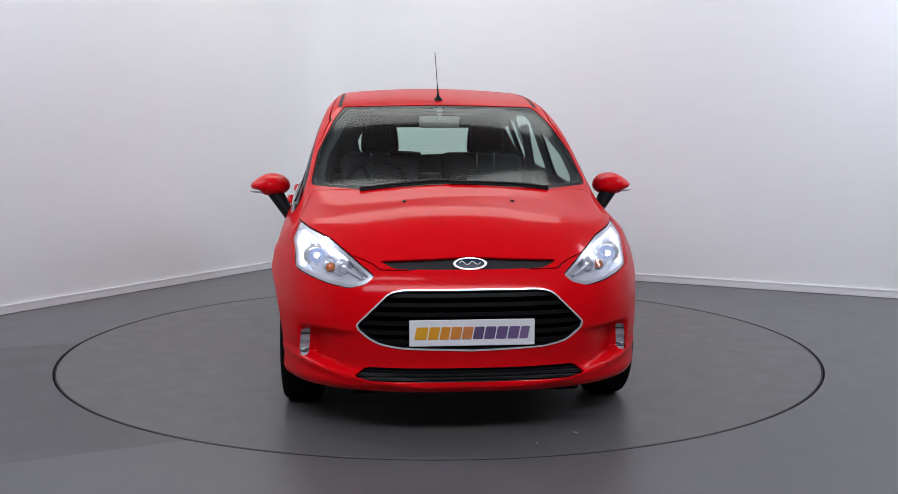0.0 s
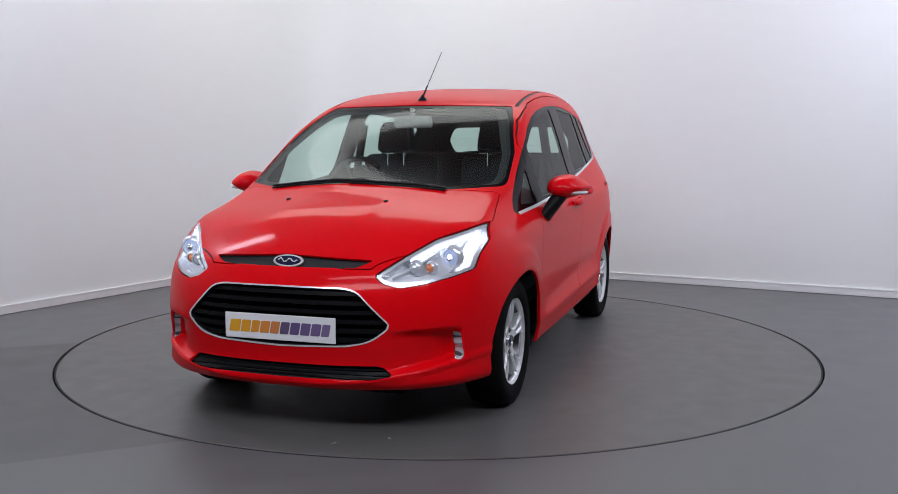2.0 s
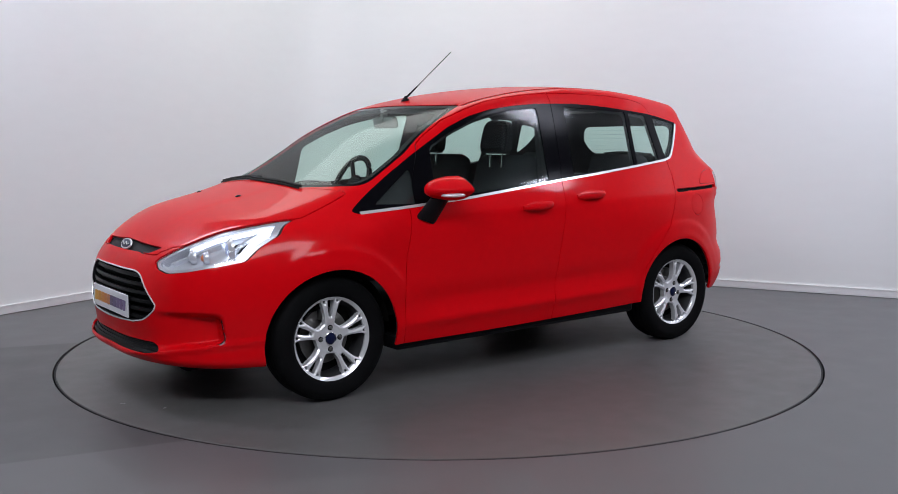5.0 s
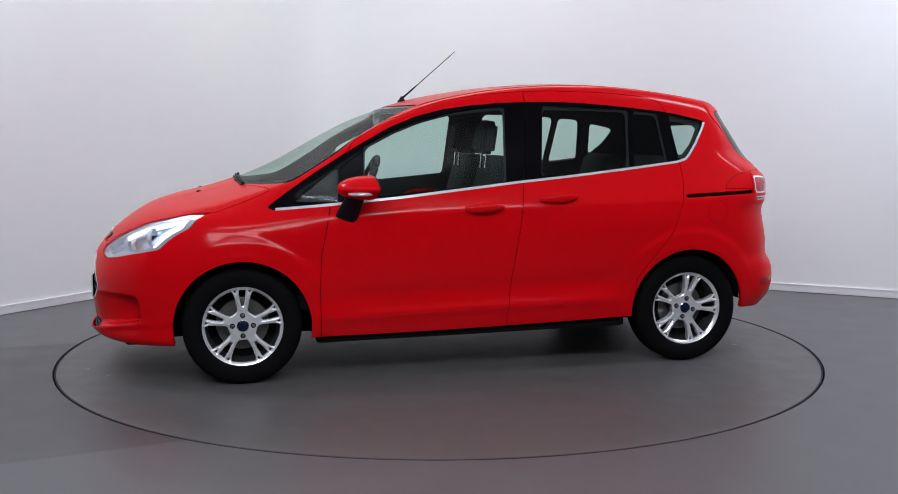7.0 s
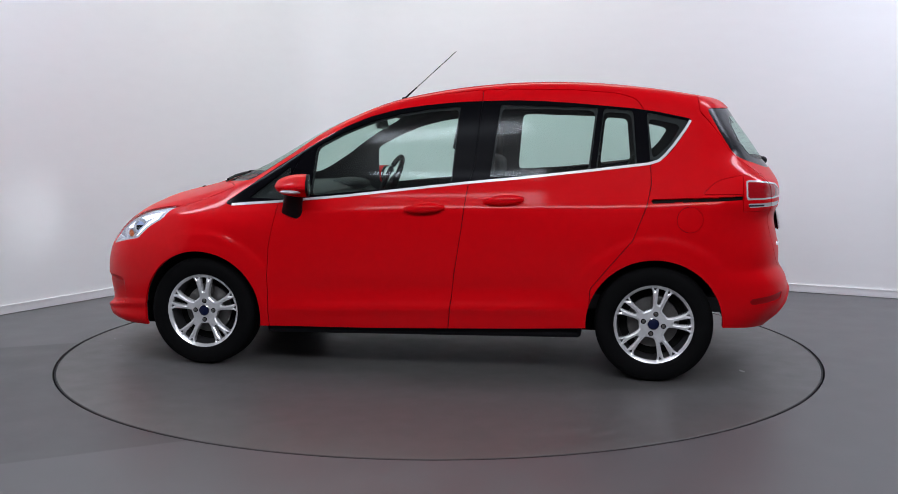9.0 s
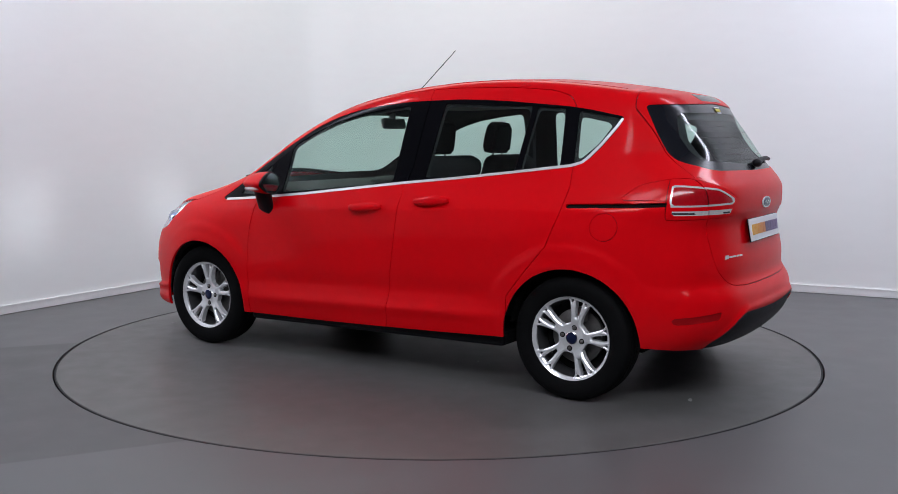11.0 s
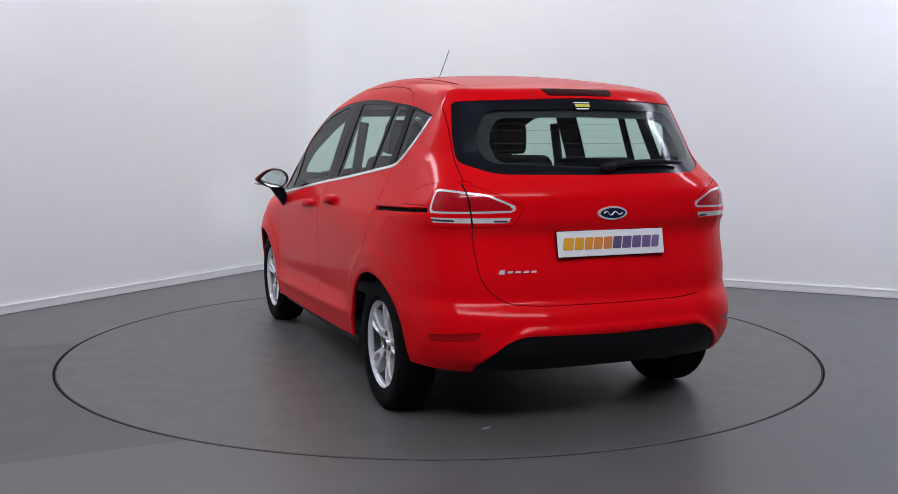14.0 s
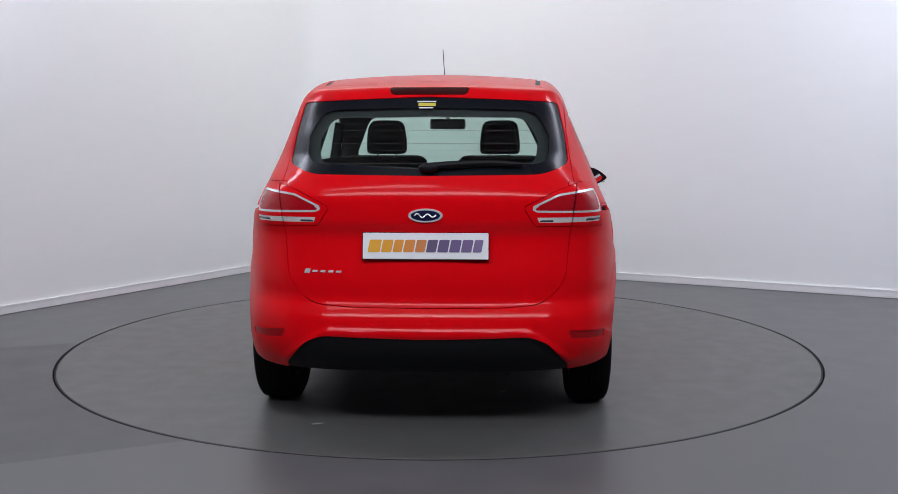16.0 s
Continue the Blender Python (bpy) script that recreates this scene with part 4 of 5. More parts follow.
def build_wheel(cx, s, turn):
    hub = new("wheel")
    hub.parent = car
    hub.matrix_basis = pose(cx, s * .745, .305, 0, 0, 0 if s > 0 else 180) @ pose(0, 0, 0, 0, turn, 0)
    tagged(hub, "silver alloy wheel of five split spokes with a black tyre")
    bm = bmesh.new()
    lathe(bm, [(.204, .070), (.212, .081), (.228, .088), (.262, .092), (.284, .088), (.298, .078), (.3045, .062), (.3062, .045), (.3030, .043), (.3030, .037), (.3065, .035), (.3075, .012),
               (.3045, .010), (.3045, .003), (.3075, .001), (.3075, -.012), (.3045, -.014), (.3045, -.020), (.3070, -.022), (.3062, -.05), (.298, -.085), (.27, -.10), (.22, -.09), (.204, -.075)], 72)
    part("tyre", bm, RUBBER, hub, "black rubber tyre", True)
    bm = bmesh.new()
    lathe(bm, [(.203, .078), (.2065, .080), (.2065, .074), (.200, .070), (.196, .066)], 72)
    part("rim", bm, ALLOY, hub, "polished silver rim", True)
    # barrel coloured dark to stand for the shade inside the wheel
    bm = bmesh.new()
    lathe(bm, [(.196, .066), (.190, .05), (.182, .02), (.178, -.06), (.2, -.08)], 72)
    part("barrel", bm, ALLOY_SHADED, hub, "inner barrel, shade painted into its dark alloy", True)
    bm = bmesh.new()
    lathe(bm, [(.040, -.012), (.135, -.012), (.137, -.030), (.040, -.030)], 48)
    part("brake_disc", bm, STEEL, hub, "grey steel brake disc", True)
    bm = bmesh.new()
    lathe(bm, [(.001, -.034), (.19, -.034)], 40)
    part("back_plate", bm, DARK, hub)
    bm = bmesh.new()
    block(bm, -.035, .035, -.04, .012, .085, .145, bevel=.01)
    part("brake_caliper", bm, STEEL, hub, "", True)
    for me in SPOKES:
        ob = new("spoke", me)
        ob.parent = hub
        tagged(ob, "silver split spoke")
    bm = bmesh.new()
    lathe(bm, [(.034, .020), (.034, .053), (.030, .056), (.026, .050)], 40)
    part("hub_face", bm, ALLOY, hub, "", True)
    bm = bmesh.new()
    lathe(bm, [(.028, .040), (.028, .058), (.024, .061), (.0005, .062)], 32)
    part("centre_cap", bm, BLUE, hub, "dark blue centre cap with silver rim", True)
    bm = bmesh.new()
    lathe(bm, [(.031, .052), (.031, .0605), (.0285, .062), (.027, .059)], 32)
    part("cap_ring", bm, CHROME, hub, "", True)
    for k in range(4):
        a = radians(90 * k)
        # flat dark disc that paints the shade of the nut's recess
        bm = bmesh.new()
        lathe(bm, [(.0005, .0563), (.0135, .0563), (.0140, .050)], 20, "Y", Matrix.Translation((.053 * math.cos(a), 0, .053 * math.sin(a))))
        part("nut_recess_shade", bm, DARK, hub, "", True)
        bm = bmesh.new()
        lathe(bm, [(.0095, .03), (.0095, .060), (.006, .064), (.0005, .065)], 6, "Y", Matrix.Translation((.053 * math.cos(a), 0, .053 * math.sin(a))))
        part("wheel_nut", bm, STEEL, hub)


for cx, s, turn in ((1.2445, 1, 0), (1.2445, -1, 20), (-1.2445, 1, -13), (-1.2445, -1, 40)):
    build_wheel(cx, s, turn)


# ------------------------------------------------------------------ fittings outside
def ellipsoid(bm, c, r, m=None, n=24, k=14, power=1.0):
    rings = []
    mm = (Matrix.Translation(c) @ (m or Matrix()) @ Matrix.Diagonal((*r, 1)))
    for j in range(1, k):
        th = math.pi * j / k
        sz, rz = math.cos(th), math.sin(th)
        ring = []
        for i in range(n):
            a = 2 * math.pi * i / n
            q = [rz * math.cos(a), rz * math.sin(a), sz]
            q = [math.copysign(abs(t) ** power, t) for t in q]
            ring.append(bm.verts.new(mm @ Vector(q)))
        rings.append(ring)
    top, bot = bm.verts.new(mm @ Vector((0, 0, 1))), bm.verts.new(mm @ Vector((0, 0, -1)))
    for a, b in zip(rings, rings[1:]):
        for i in range(n):
            bm.faces.new((a[i], b[i], b[(i + 1) % n], a[(i + 1) % n]))
    for i in range(n):
        bm.faces.new((top, rings[0][i], rings[0][(i + 1) % n]))
        bm.faces.new((rings[-1][i], bot, rings[-1][(i + 1) % n]))


def build_mirror(s):
    arm = new("door_mirror")
    arm.parent = car
    arm.matrix_basis = Matrix.Translation((.66, 0, 1.014))
    tagged(arm, "red door mirror on a black foot")
    flip = Matrix.Diagonal((1, s, 1, 1))

    def height(ca, sa):
        """Half height of the shell: full at the door, drawn to a point outwards."""
        return (.069 if sa > 0 else .056) * math.copysign(abs(sa) ** .8, sa) * (1 - .62 * max(0, ca) ** 1.25 - .15 * max(0, -ca) ** 3)

    def shell(bm, x0, x1, r_scale, skew):
        rings = []
        for k in range(13):
            t = k / 12
            x = x0 + (x1 - x0) * t
            w = math.sqrt(max(0, 1 - (1 - t) ** 2.3)) * r_scale
            ring = []
            for i in range(28):
                a = 2 * math.pi * i / 28
                ca, sa = math.cos(a), math.sin(a)
                yy = .950 + .108 * w * math.copysign(abs(ca) ** .85, ca)
                zz = w * height(ca, sa)
                ring.append(bm.verts.new(flip @ Vector((x - skew * (yy - .945), yy, zz))))
            rings.append(ring)
        for a, b in zip(rings, rings[1:]):
            for i in range(28):
                bm.faces.new((a[i], a[(i + 1) % 28], b[(i + 1) % 28], b[i]) if s > 0 else (b[i], b[(i + 1) % 28], a[(i + 1) % 28], a[i]))
        return rings
    bm = bmesh.new()
    shell(bm, .105, -.075, 1.0, .22)
    bmesh.ops.remove_doubles(bm, verts=bm.verts[:], dist=.0004)
    bmesh.ops.recalc_face_normals(bm, faces=bm.faces[:])
    part("cap", bm, RED, arm, "glossy red mirror cap", True)
    bm = bmesh.new()
    r = shell(bm, .07, -.086, .955, .22)
    bm.faces.new(r[-1])
    bmesh.ops.remove_doubles(bm, verts=bm.verts[:], dist=.0004)
    bmesh.ops.recalc_face_normals(bm, faces=bm.faces[:])
    part("housing", bm, BLACK, arm, "black mirror housing", True)
    bm = bmesh.new()
    out = [(.945 + .083 * math.copysign(abs(math.cos(a)) ** .8, math.cos(a)), .86 * height(math.cos(a), math.sin(a)))
           for a in (2 * math.pi * i / 28 for i in range(28))]
    bm.faces.new([bm.verts.new(flip @ Vector((-.0875 - .22 * (y - .945), y, z))) for y, z in out])
    part("mirror_glass", bm, MIRROR, arm, "mirror glass")
    bm = bmesh.new()
    ellipsoid(bm, flip @ Vector((-.010, .995, -.024)), (.066, .056, .013), pose(0, 0, 0, 0, 0, -32 * s), 18, 10, .8)
    part("side_indicator", bm, REFLECTOR, arm, "clear side indicator")
    bm = bmesh.new()
    rows = []
    for t in np.linspace(0, 1, 8):
        c = Vector((.050 - .045 * t, .835 + .085 * t, -.165 + .130 * t))
        rx, ry = .056 - .006 * t, .034 + .014 * t
        rows.append([bm.verts.new(flip @ (c + Vector((rx * math.cos(a), ry * math.sin(a), .020 * math.cos(a) * (1 - t))))) for a in (2 * math.pi * i / 18 for i in range(18))])
    for a, b in zip(rows, rows[1:]):
        for i in range(18):
            bm.faces.new((a[i], a[(i + 1) % 18], b[(i + 1) % 18], b[i]))
    bm.faces.new(rows[0])
    bmesh.ops.recalc_face_normals(bm, faces=bm.faces[:])
    part("foot", bm, BLACK, arm, "black mirror foot", True)


def on_skin(x, y, z, way):
    """The skin's point met from outside along a direction."""
    o, d = np.array((x, y, z), float), np.array(way, float)
    d /= np.linalg.norm(d)
    s = np.linspace(0, 1.2, 1201)
    f = skin(o + s[:, None] * d)
    k = int(np.argmax(f < 0))
    p = o + s[k] * d
    n = skin_normal(p[None])[0]
    return Vector(p), Vector(n).normalized()


def build_handle(x, z, s):
    p, n = on_skin(x, 1.2, z, (0, -1, 0))
    base = new("door_handle")
    base.parent = car
    base.matrix_basis = Matrix.Translation((p.x, p.y * s, p.z)) @ pose(0, 0, 0, 0, 3.5, 0)
    tagged(base, "body-coloured red pull handle")
    bm = bmesh.new()
    ellipsoid(bm, (0, -.020 * s, -.004), (.120, .026, .036), None, 28, 12, .9)
    part("cup", bm, RED, base, "", True)
    bm = bmesh.new()
    rows = []
    for t in np.linspace(0, 1, 15):
        xx = -.108 + .216 * t
        bow = math.sin(math.pi * t) ** .55
        h = .0225 * (.5 + .5 * bow)
        c = Vector((xx, s * (.003 + .030 * bow), .004))
        rows.append([bm.verts.new(c + Vector((0, s * .0115 * math.cos(a), h * math.sin(a)))) for a in (2 * math.pi * i / 14 for i in range(14))])
    for a, b in zip(rows, rows[1:]):
        for i in range(14):
            bm.faces.new((a[i], a[(i + 1) % 14], b[(i + 1) % 14], b[i]))
    bm.faces.new(rows[0])
    bm.faces.new(rows[-1])
    bmesh.ops.recalc_face_normals(bm, faces=bm.faces[:])
    part("grip", bm, RED, base, "red grip", True)


for s in (1, -1):
    build_mirror(s)
    build_handle(-.035, .898, s)
    build_handle(-.455, .944, s)


def build_lamp_inside(s):
    for nm, y, z, r, mat, lb in (("projector", BEAM_Y, BEAM_Z, .036, PROJECTOR, "round blue-tinted projector lamp"), ("indicator_bulb", .590, .715, .021, AMBER, "amber indicator bulb"),
                                 ("reflector_bowl", .530, .715, .026, REFLECTOR, "small round reflector")):
        p, n = on_skin(2.4, y, z, (-1, 0, 0))
        base = Matrix.Translation((p.x - .058, s * p.y, p.z)) @ pose(0, 0, 0, 0, 4, -14 * s)
        bm = bmesh.new()
        if nm == "projector":                         # a glass ring round the open mouth of the lamp tube
            lathe(bm, [(.0145, .0150), (r * .5, .013), (r * .85, .004), (r, -.008)], 28, "X", base)
            tube_at = Matrix.Translation((p.x - .058, s * p.y, p.z)) @ pose(0, 0, 0, 0, 1.0, 0)
            bt = bmesh.new()
            lathe(bt, [(.0142, .012), (.0150, -.066), (.0005, -.067)], 24, "X", tube_at)
            part("lamp_tube", bt, DARK, car, "black inside of the projector lamp")
            bt = bmesh.new()
            lathe(bt, [(.0125, -.064), (.0005, -.0635)], 16, "X", tube_at)
            part("filament", bt, BEAM, car, "lit lamp filament")
        else:
            lathe(bm, [(.0005, .016), (r * .5, .013), (r * .85, .004), (r, -.008)], 28, "X", base)
        part(nm, bm, mat, car, lb, True)
        bm = bmesh.new()
        lathe(bm, [(r, -.01), (r * 1.02, .006), (r * 1.15, .004), (r * 1.40, -.010), (r * 1.46, -.02)], 28, "X", base)
        part("lamp_bezel", bm, REFLECTOR, car, "silver lamp bezel", True)


for s in (1, -1):
    build_lamp_inside(s)


def oval(bm, a, b, depth, m, n=40, dome=0.0):
    rim0 = [bm.verts.new(m @ Vector((0, a * math.cos(2 * math.pi * i / n), b * math.sin(2 * math.pi * i / n)))) for i in range(n)]
    rim1 = [bm.verts.new(m @ Vector((depth, .97 * a * math.cos(2 * math.pi * i / n), .95 * b * math.sin(2 * math.pi * i / n)))) for i in range(n)]
    mid = bm.verts.new(m @ Vector((depth + dome, 0, 0)))
    for i in range(n):
        bm.faces.new((rim0[i], rim0[(i + 1) % n], rim1[(i + 1) % n], rim1[i]))
        bm.faces.new((rim1[i], rim1[(i + 1) % n], mid))


def build_badge(m):
    base = new("badge")
    base.parent = car
    base.matrix_basis = m
    tagged(base, "blue enamel oval badge with a chrome rim")
    I = Matrix()
    bm = bmesh.new()
    oval(bm, .073, .0295, .006, I)
    part("badge_rim", bm, BRIGHT, base, "chrome rim")
    bm = bmesh.new()
    oval(bm, .0625, .0225, .0075, I, dome=.002)
    part("badge_field", bm, BLUE, base, "dark blue enamel")
    bm = bmesh.new()
    tube(bm, [(.0105, -.045 + .09 * t, .009 * math.sin(t * 13) * (1 - .4 * t)) for t in np.linspace(0, 1, 26)], .0030, 6)
    part("badge_mark", bm, BRIGHT, base, "wavy silver mark")


build_badge(pose(1.952, 0, .743, 0, -28, 0))
build_badge(pose(-1.940, 0, .951, 0, 0, 180))


def build_plate(m):
    base = new("dealer_plate")
    base.parent = car
    base.matrix_basis = m
    tagged(base, "white show plate with amber and violet print")
    bm = bmesh.new()
    block(bm, -.004, .004, -.262, .262, -.055, .055, bevel=.002, seg=1)
    part("plate_board", bm, PLATE, base, "white plastic plate")
    bm = bmesh.new()
    block(bm, -.0075, -.0045, -.265, .265, -.058, .058)
    part("plate_backing", bm, GLOSS_BLACK, base, "dark backing edge")
    widths = (1.22, 1.05, .92, 1.05, 1.0, 1.0, 1.06, 1.06, 1.06, .88)
    unit, gap = (.474 - 9 * .0055) / sum(widths), .0055
    y0 = -.238
    for k, w in enumerate(widths):
        bm = bmesh.new()
        o = [(y0 - .004, -.026), (y0 + w * unit - .004, -.026), (y0 + w * unit + .006, .026), (y0 + .006, .026)]
        prism(bm, round_outline(o, .006, 3).tolist(), .0042, .0056, "X")
        part("print_bar", bm, LETTER[k], base, "slanted amber bar" if k < 5 else "slanted violet bar")
        y0 += w * unit + gap


build_plate(pose(2.044, 0, .467, 0, 0, 0))
build_plate(pose(-1.937, 0, .823, 0, -10.5, 180))


def build_script_badge():
    """Bright model mark on the tailgate, as plain bars."""
    for k in range(5):
        y = .502 - .034 * k
        p, n = on_skin(-2.4, y, .712, (1, 0, 0))
        m = Matrix.Translation(p + n * .001) @ n.to_track_quat("X", "Z").to_matrix().to_4x4()
        bm = bmesh.new()
        if k == 0:
            prism(bm, [(-.014, -.009), (.010, -.009), (.014, .009), (-.008, .009)], 0, .004, "X", m)
            part("mark_bar", bm, BRIGHT, car, "bright slanted mark")
        elif k > 0:
            prism(bm, [(-.013, -.0042), (.009, -.0042), (.012, .0042), (-.009, .0042)], 0, .004, "X", m)
            part("mark_bar", bm, BRIGHT, car)


build_script_badge()


def build_aerial():
    bm = bmesh.new()
    base = Vector((.251, 0, 1.488))
    tip = Vector((-.071, .006, 1.798))
    p, n = on_skin(.258, 0, 1.8, (0, 0, -1))
    lathe(bm, [(.028, -.004), (.024, .006), (.012, .018), (.007, .03)], 20, "Z", Matrix.Translation(p))
    part("aerial_base", bm, BLACK, car, "black aerial base", True)
    bm = bmesh.new()
    s = p + Vector((0, 0, .016))
    tube(bm, [s.lerp(tip, t) for t in (0, .12, .25)], .0065, 8, .0045)
    tube(bm, [s.lerp(tip, t) for t in (.25, .5, .75, 1)], .0026, 8, .0022)
    part("aerial", bm, BLACK, car, "thin black whip aerial")


build_aerial()


def build_stickers():
    for k, (y0, y1, z0, z1, mat) in enumerate(((-.045, .030, 1.408, 1.424, YELLOW), (-.052, .032, 1.426, 1.432, PLATE), (-.042, .020, 1.398, 1.405, PLATE))):
        p, n = on_skin(-2.4, -(y0 + y1) / 2, (z0 + z1) / 2, (1, 0, 0))
        m = Matrix.Translation(p + n * .0012) @ n.to_track_quat("X", "Z").to_matrix().to_4x4()
        bm = bmesh.new()
        block(bm, -.0004, .0004, -(y1 - y0) / 2, (y1 - y0) / 2, -(z1 - z0) / 2, (z1 - z0) / 2, m)
        part("window_sticker", bm, mat, car, "small yellow and white window sticker")


build_stickers()


def build_heater_wires():
    """Fine heating wires printed across the rear window."""
    for k in range(8):
        z = 1.165 + .028 * k
        line = []
        for t in np.linspace(-1, 1, 15):
            p, n = on_skin(-2.4, .47 * t, z, (1, 0, 0))
            line.append(p - n * .0026)
        bm = bmesh.new()
        tube(bm, line, .0007, 4)
        part("heater_wire", bm, STEEL, car, "fine brown window heating wire")


build_heater_wires()


def build_exhaust():
    bm = bmesh.new()
    lathe(bm, [(.020, -1.60), (.020, -1.86), (.023, -1.865), (.019, -1.862), (.018, -1.70)], 20, "X", Matrix.Translation((0, -.34, .285)))
    part("exhaust_tip", bm, STEEL, car, "small steel exhaust tip", True)


build_exhaust()


def build_wipers():
    for nm, pts in (("long", [(.06, 1.235), (-.10, 1.235), (-.30, 1.24), (-.46, 1.225)]), ("short", [(.47, 1.215), (.30, 1.235), (.10, 1.25), (-.02, 1.25)])):
        bm = bmesh.new()
        line = []
        for y, xx in pts:
            p, n = on_skin(xx, y, 1.5, (0, 0, -1))
            line.append(p + n * .012)
        tube(bm, line, .0075, 8, .006)
        low = [q - Vector((-.012, 0, .010)) for q in line]
        tube(bm, low, .005, 6)
        part("wiper", bm, BLACK, car, "black windscreen wiper", True)
    bm = bmesh.new()
    line = []
    for y, z in ((.01, 1.140), (-.12, 1.152), (-.27, 1.158), (-.40, 1.150)):
        p, n = on_skin(-2.4, y, z, (1, 0, 0))
        line.append(p + n * .018)
    tube(bm, line, .017, 8, .009)
    p, n = on_skin(-2.4, -.01, 1.138, (1, 0, 0))
    ellipsoid(bm, p + n * .016, (.024, .042, .022), None, 16, 10)
    part("rear_wiper", bm, BLACK, car, "black rear wiper", True)
    for y in (-.254, .254):
        p, n = on_skin(1.46, y, 1.5, (0, 0, -1))
        bm = bmesh.new()
        ellipsoid(bm, p, (.016, .011, .008), None, 14, 8)
        part("washer_jet", bm, BLACK, car, "black washer jet", True)


build_wipers()


# ------------------------------------------------------------------ cabin
def build_seat(name, x, y, w, head_x, head_w, head=True):
    base = new(name)
    base.parent = car
    base.matrix_basis = Matrix.Translation((x, y, 0))
    tagged(base, "charcoal cloth " + name.replace("_", " "))
    bm = bmesh.new()
    block(bm, -.25, .27, -w / 2, w / 2, .42, .60, pose(0, 0, 0, 0, -4, 0), .06, 3)
    part("cushion", bm, CLOTH, base, "", True)
    bm = bmesh.new()
    block(bm, -.07, .07, -w / 2, w / 2, -.05, .645, Matrix.Translation((-.25, 0, .55)) @ pose(0, 0, 0, 0, -16, 0), .06, 3)
    part("backrest", bm, CLOTH, base, "", True)
    if head:
        bm = bmesh.new()
        o = round_outline([(-head_w * .50, -.095, .03), (head_w * .50, -.095, .03), (head_w * .50, -.02, .05), (head_w * .43, .098, .05), (-head_w * .43, .098, .05), (-head_w * .50, -.02, .05)], .04, 5)
        tilt = Matrix.Translation((head_x, 0, 1.277)) @ pose(0, 0, 0, 0, -10, 0)
        prism(bm, [(y, z) for y, z in o], -.045, .045, "X", tilt)
        bmesh.ops.bevel(bm, geom=[e for e in bm.edges if sum(len(f.verts) > 6 for f in e.link_faces) == 1], offset=.022, segments=3, affect="EDGES")
        part("headrest", bm, CLOTH, base, "", True)
        for yy in (-.055, .055):
            bm = bmesh.new()
            tube(bm, [(head_x + .01, yy, 1.10), (head_x, yy, 1.25)], .007)
            part("headrest_post", bm, CHROME, base, "steel headrest post")


build_seat("front_seat", .15, .335, .50, -.325, .235)
build_seat("front_seat", .15, -.335, .50, -.325, .235)
build_seat("rear_seat", -.78, .36, .46, -.42, .20, False)
build_seat("rear_seat", -.78, -.36, .46, -.42, .20, False)


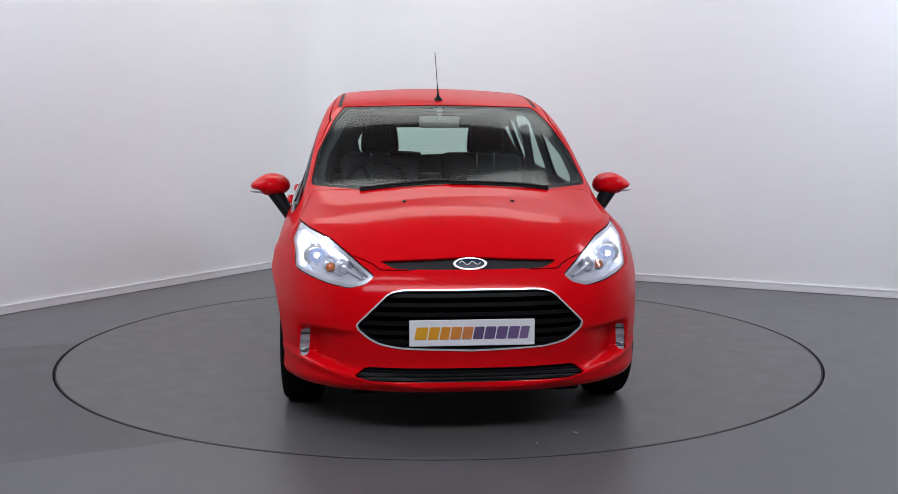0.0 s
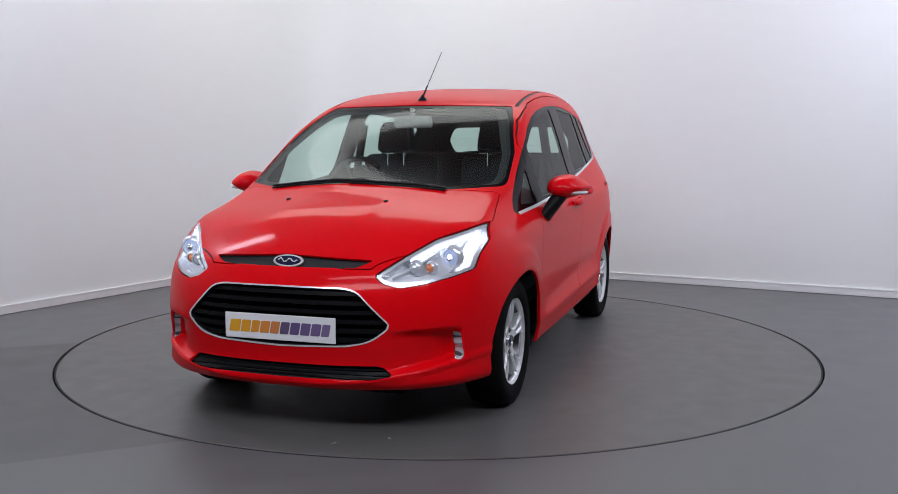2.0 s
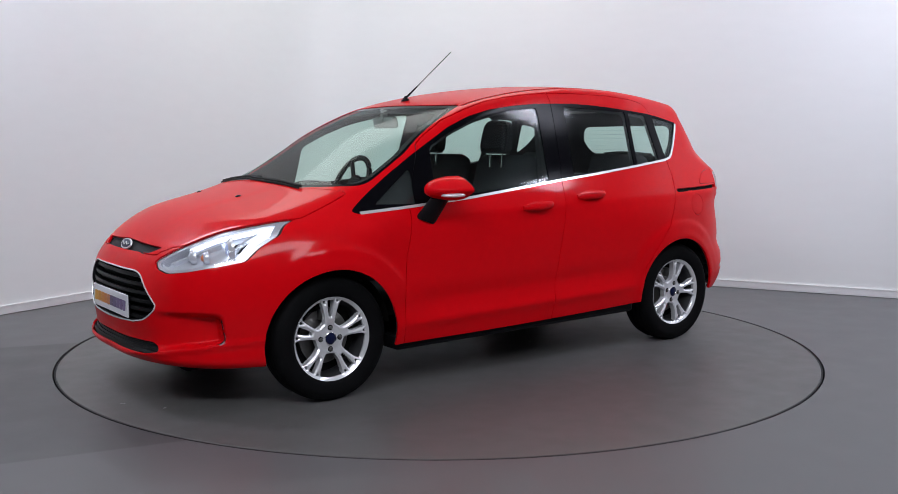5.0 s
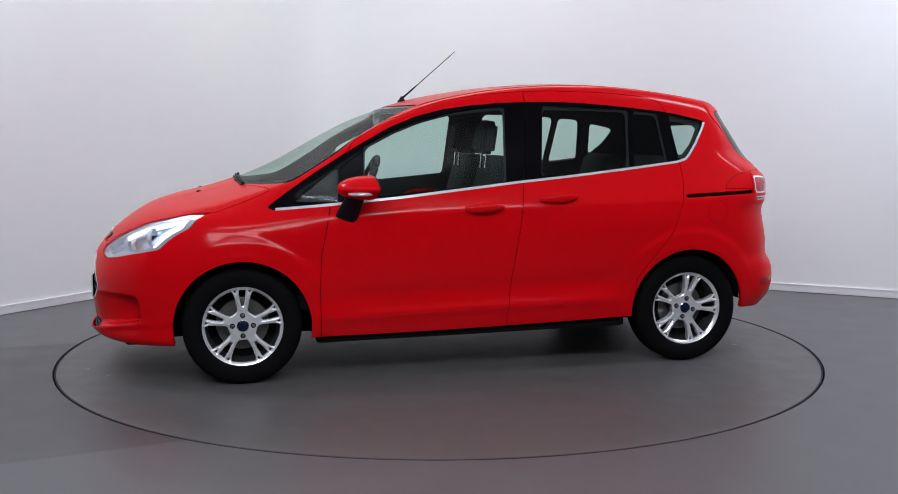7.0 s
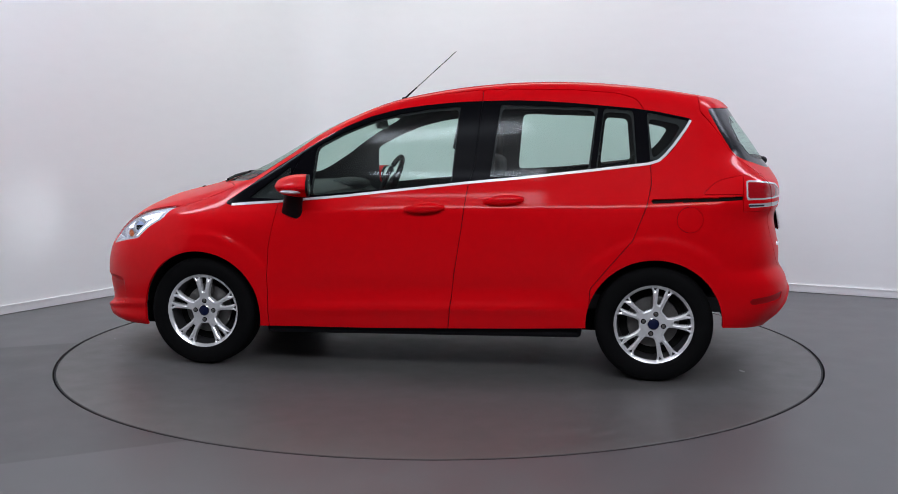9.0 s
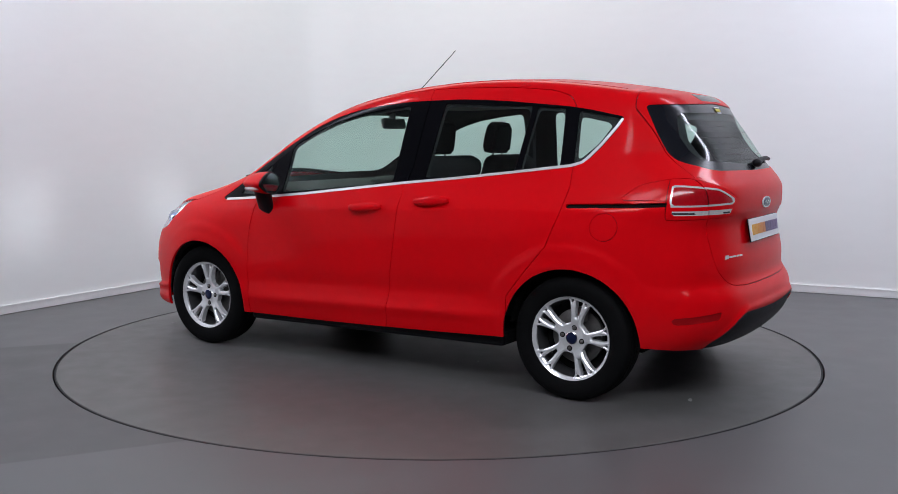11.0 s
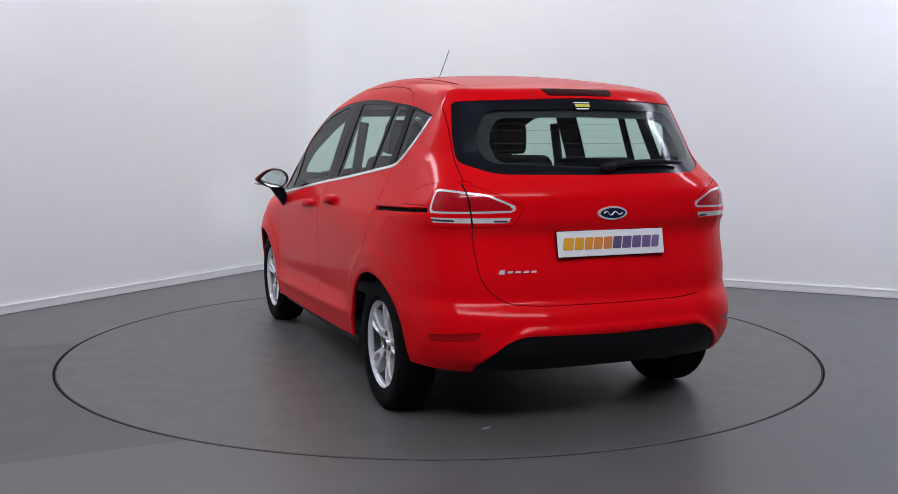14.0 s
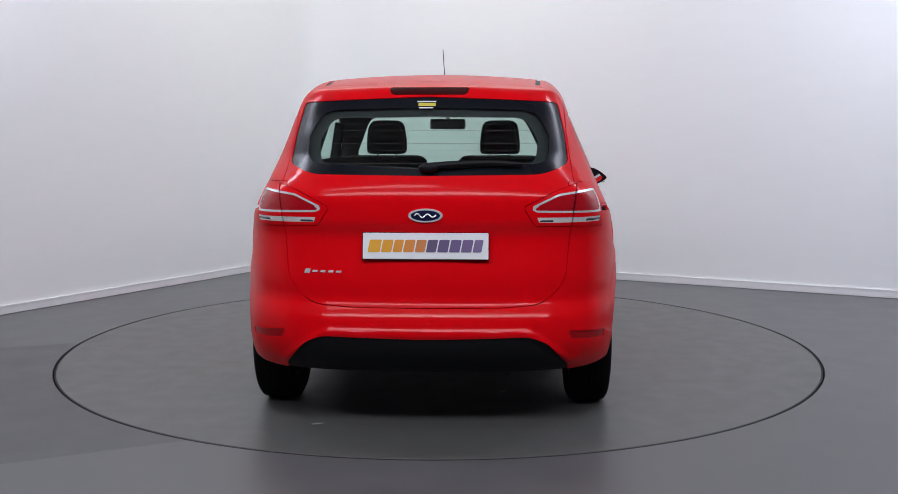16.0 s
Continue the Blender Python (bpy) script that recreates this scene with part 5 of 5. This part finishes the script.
def build_cabin():
    bm = bmesh.new()
    o = [(.50, .72), (.62, .95), (.78, 1.00), (1.10, .99), (1.15, .90), (1.15, .55), (.62, .55)]
    prism(bm, o, -.70, .70, "Y")
    bmesh.ops.bevel(bm, geom=[e for e in bm.edges if abs(e.verts[0].co.y - e.verts[1].co.y) > .5], offset=.03, segments=3, affect="EDGES")
    part("dashboard", bm, LINER, car, "dark grey dashboard", True)
    bm = bmesh.new()
    ellipsoid(bm, (.70, -.36, .975), (.13, .18, .045), None, 20, 10)
    part("instrument_hood", bm, LINER, car, "", True)
    bm = bmesh.new()
    m = Matrix.Translation((.43, -.36, .985)) @ pose(0, 0, 0, 0, 66, 0)
    ring = [m @ Vector((.182 * math.cos(a), .182 * math.sin(a), 0)) for a in (2 * math.pi * i / 40 for i in range(41))]
    tube(bm, ring, .017, 10)
    for a in (90, 210, 330):
        tube(bm, [m @ Vector((.05 * math.cos(radians(a)), .05 * math.sin(radians(a)), -.02)), m @ Vector((.18 * math.cos(radians(a)), .18 * math.sin(radians(a)), 0))], .014)
    ellipsoid(bm, m @ Vector((0, 0, -.02)), (.075, .075, .03), pose(0, 0, 0, 0, 66, 0), 20, 10)
    part("steering_wheel", bm, BLACK, car, "black steering wheel on the right", True)
    bm = bmesh.new()
    block(bm, -.018, .018, -.115, .115, -.034, .034, Matrix.Translation((.40, -.005, 1.365)) @ pose(0, 0, 0, 0, 14, 0), .016, 3)
    block(bm, -.01, .03, -.012, .012, .0, .075, Matrix.Translation((.40, -.005, 1.37)), .005, 1)
    part("interior_mirror", bm, GREY, car, "grey interior mirror", True)
    bm = bmesh.new()
    block(bm, -1.70, 1.2, -.70, .70, .36, .44)
    part("cabin_floor", bm, LINER, car, "dark cabin carpet")
    bm = bmesh.new()
    block(bm, -1.72, -1.12, -.66, .66, .98, 1.01, bevel=.01, seg=1)
    part("parcel_shelf", bm, LINER, car, "dark parcel shelf")
    for s in (1, -1):
        bm = bmesh.new()
        line = [(-.27, s * .60, 1.36), (-.26, s * .635, 1.15), (-.24, s * .69, .85)]
        tube(bm, line, .028, 8)
        part("seat_belt_pillar", bm, LINER, car, "", True)


build_cabin()


# ------------------------------------------------------------------ movement
TURN = [(0, -85.37), (.5, -91.22), (1, -97.18), (1.5, -103.1), (2, -109.0), (2.5, -114.86), (3, -120.7), (3.5, -126.55), (4, -132.45), (4.2, -134.82),
        (5.25, -147.14), (6.3, -159.42), (6.5, -161.76), (7, -167.48), (7.5, -173.14), (8, -178.75), (8.5, -184.34), (9, -189.97), (9.2, -192.24),
        (10.25, -204.40), (11.3, -216.76), (11.5, -219.15), (12, -225.1), (12.5, -231.0), (13, -236.93), (13.5, -242.82), (14, -248.7), (14.5, -254.6),
        (15, -260.55), (15.5, -266.52), (16, -272.6)]
PIVOT = (.0265, .0290)


def motions():
    rows, table_rows = [], []
    for t, a in TURN:
        c, s = math.cos(radians(a)), math.sin(radians(a))
        rows.append((t, pose(-(c * PIVOT[0] - s * PIVOT[1]), -(s * PIVOT[0] + c * PIVOT[1]), 0, 0, 0, a)))
        table_rows.append((t, pose(0, 0, 0, 0, 0, a)))
    walk(car, rows)
    walk(turntable, table_rows)


motions()
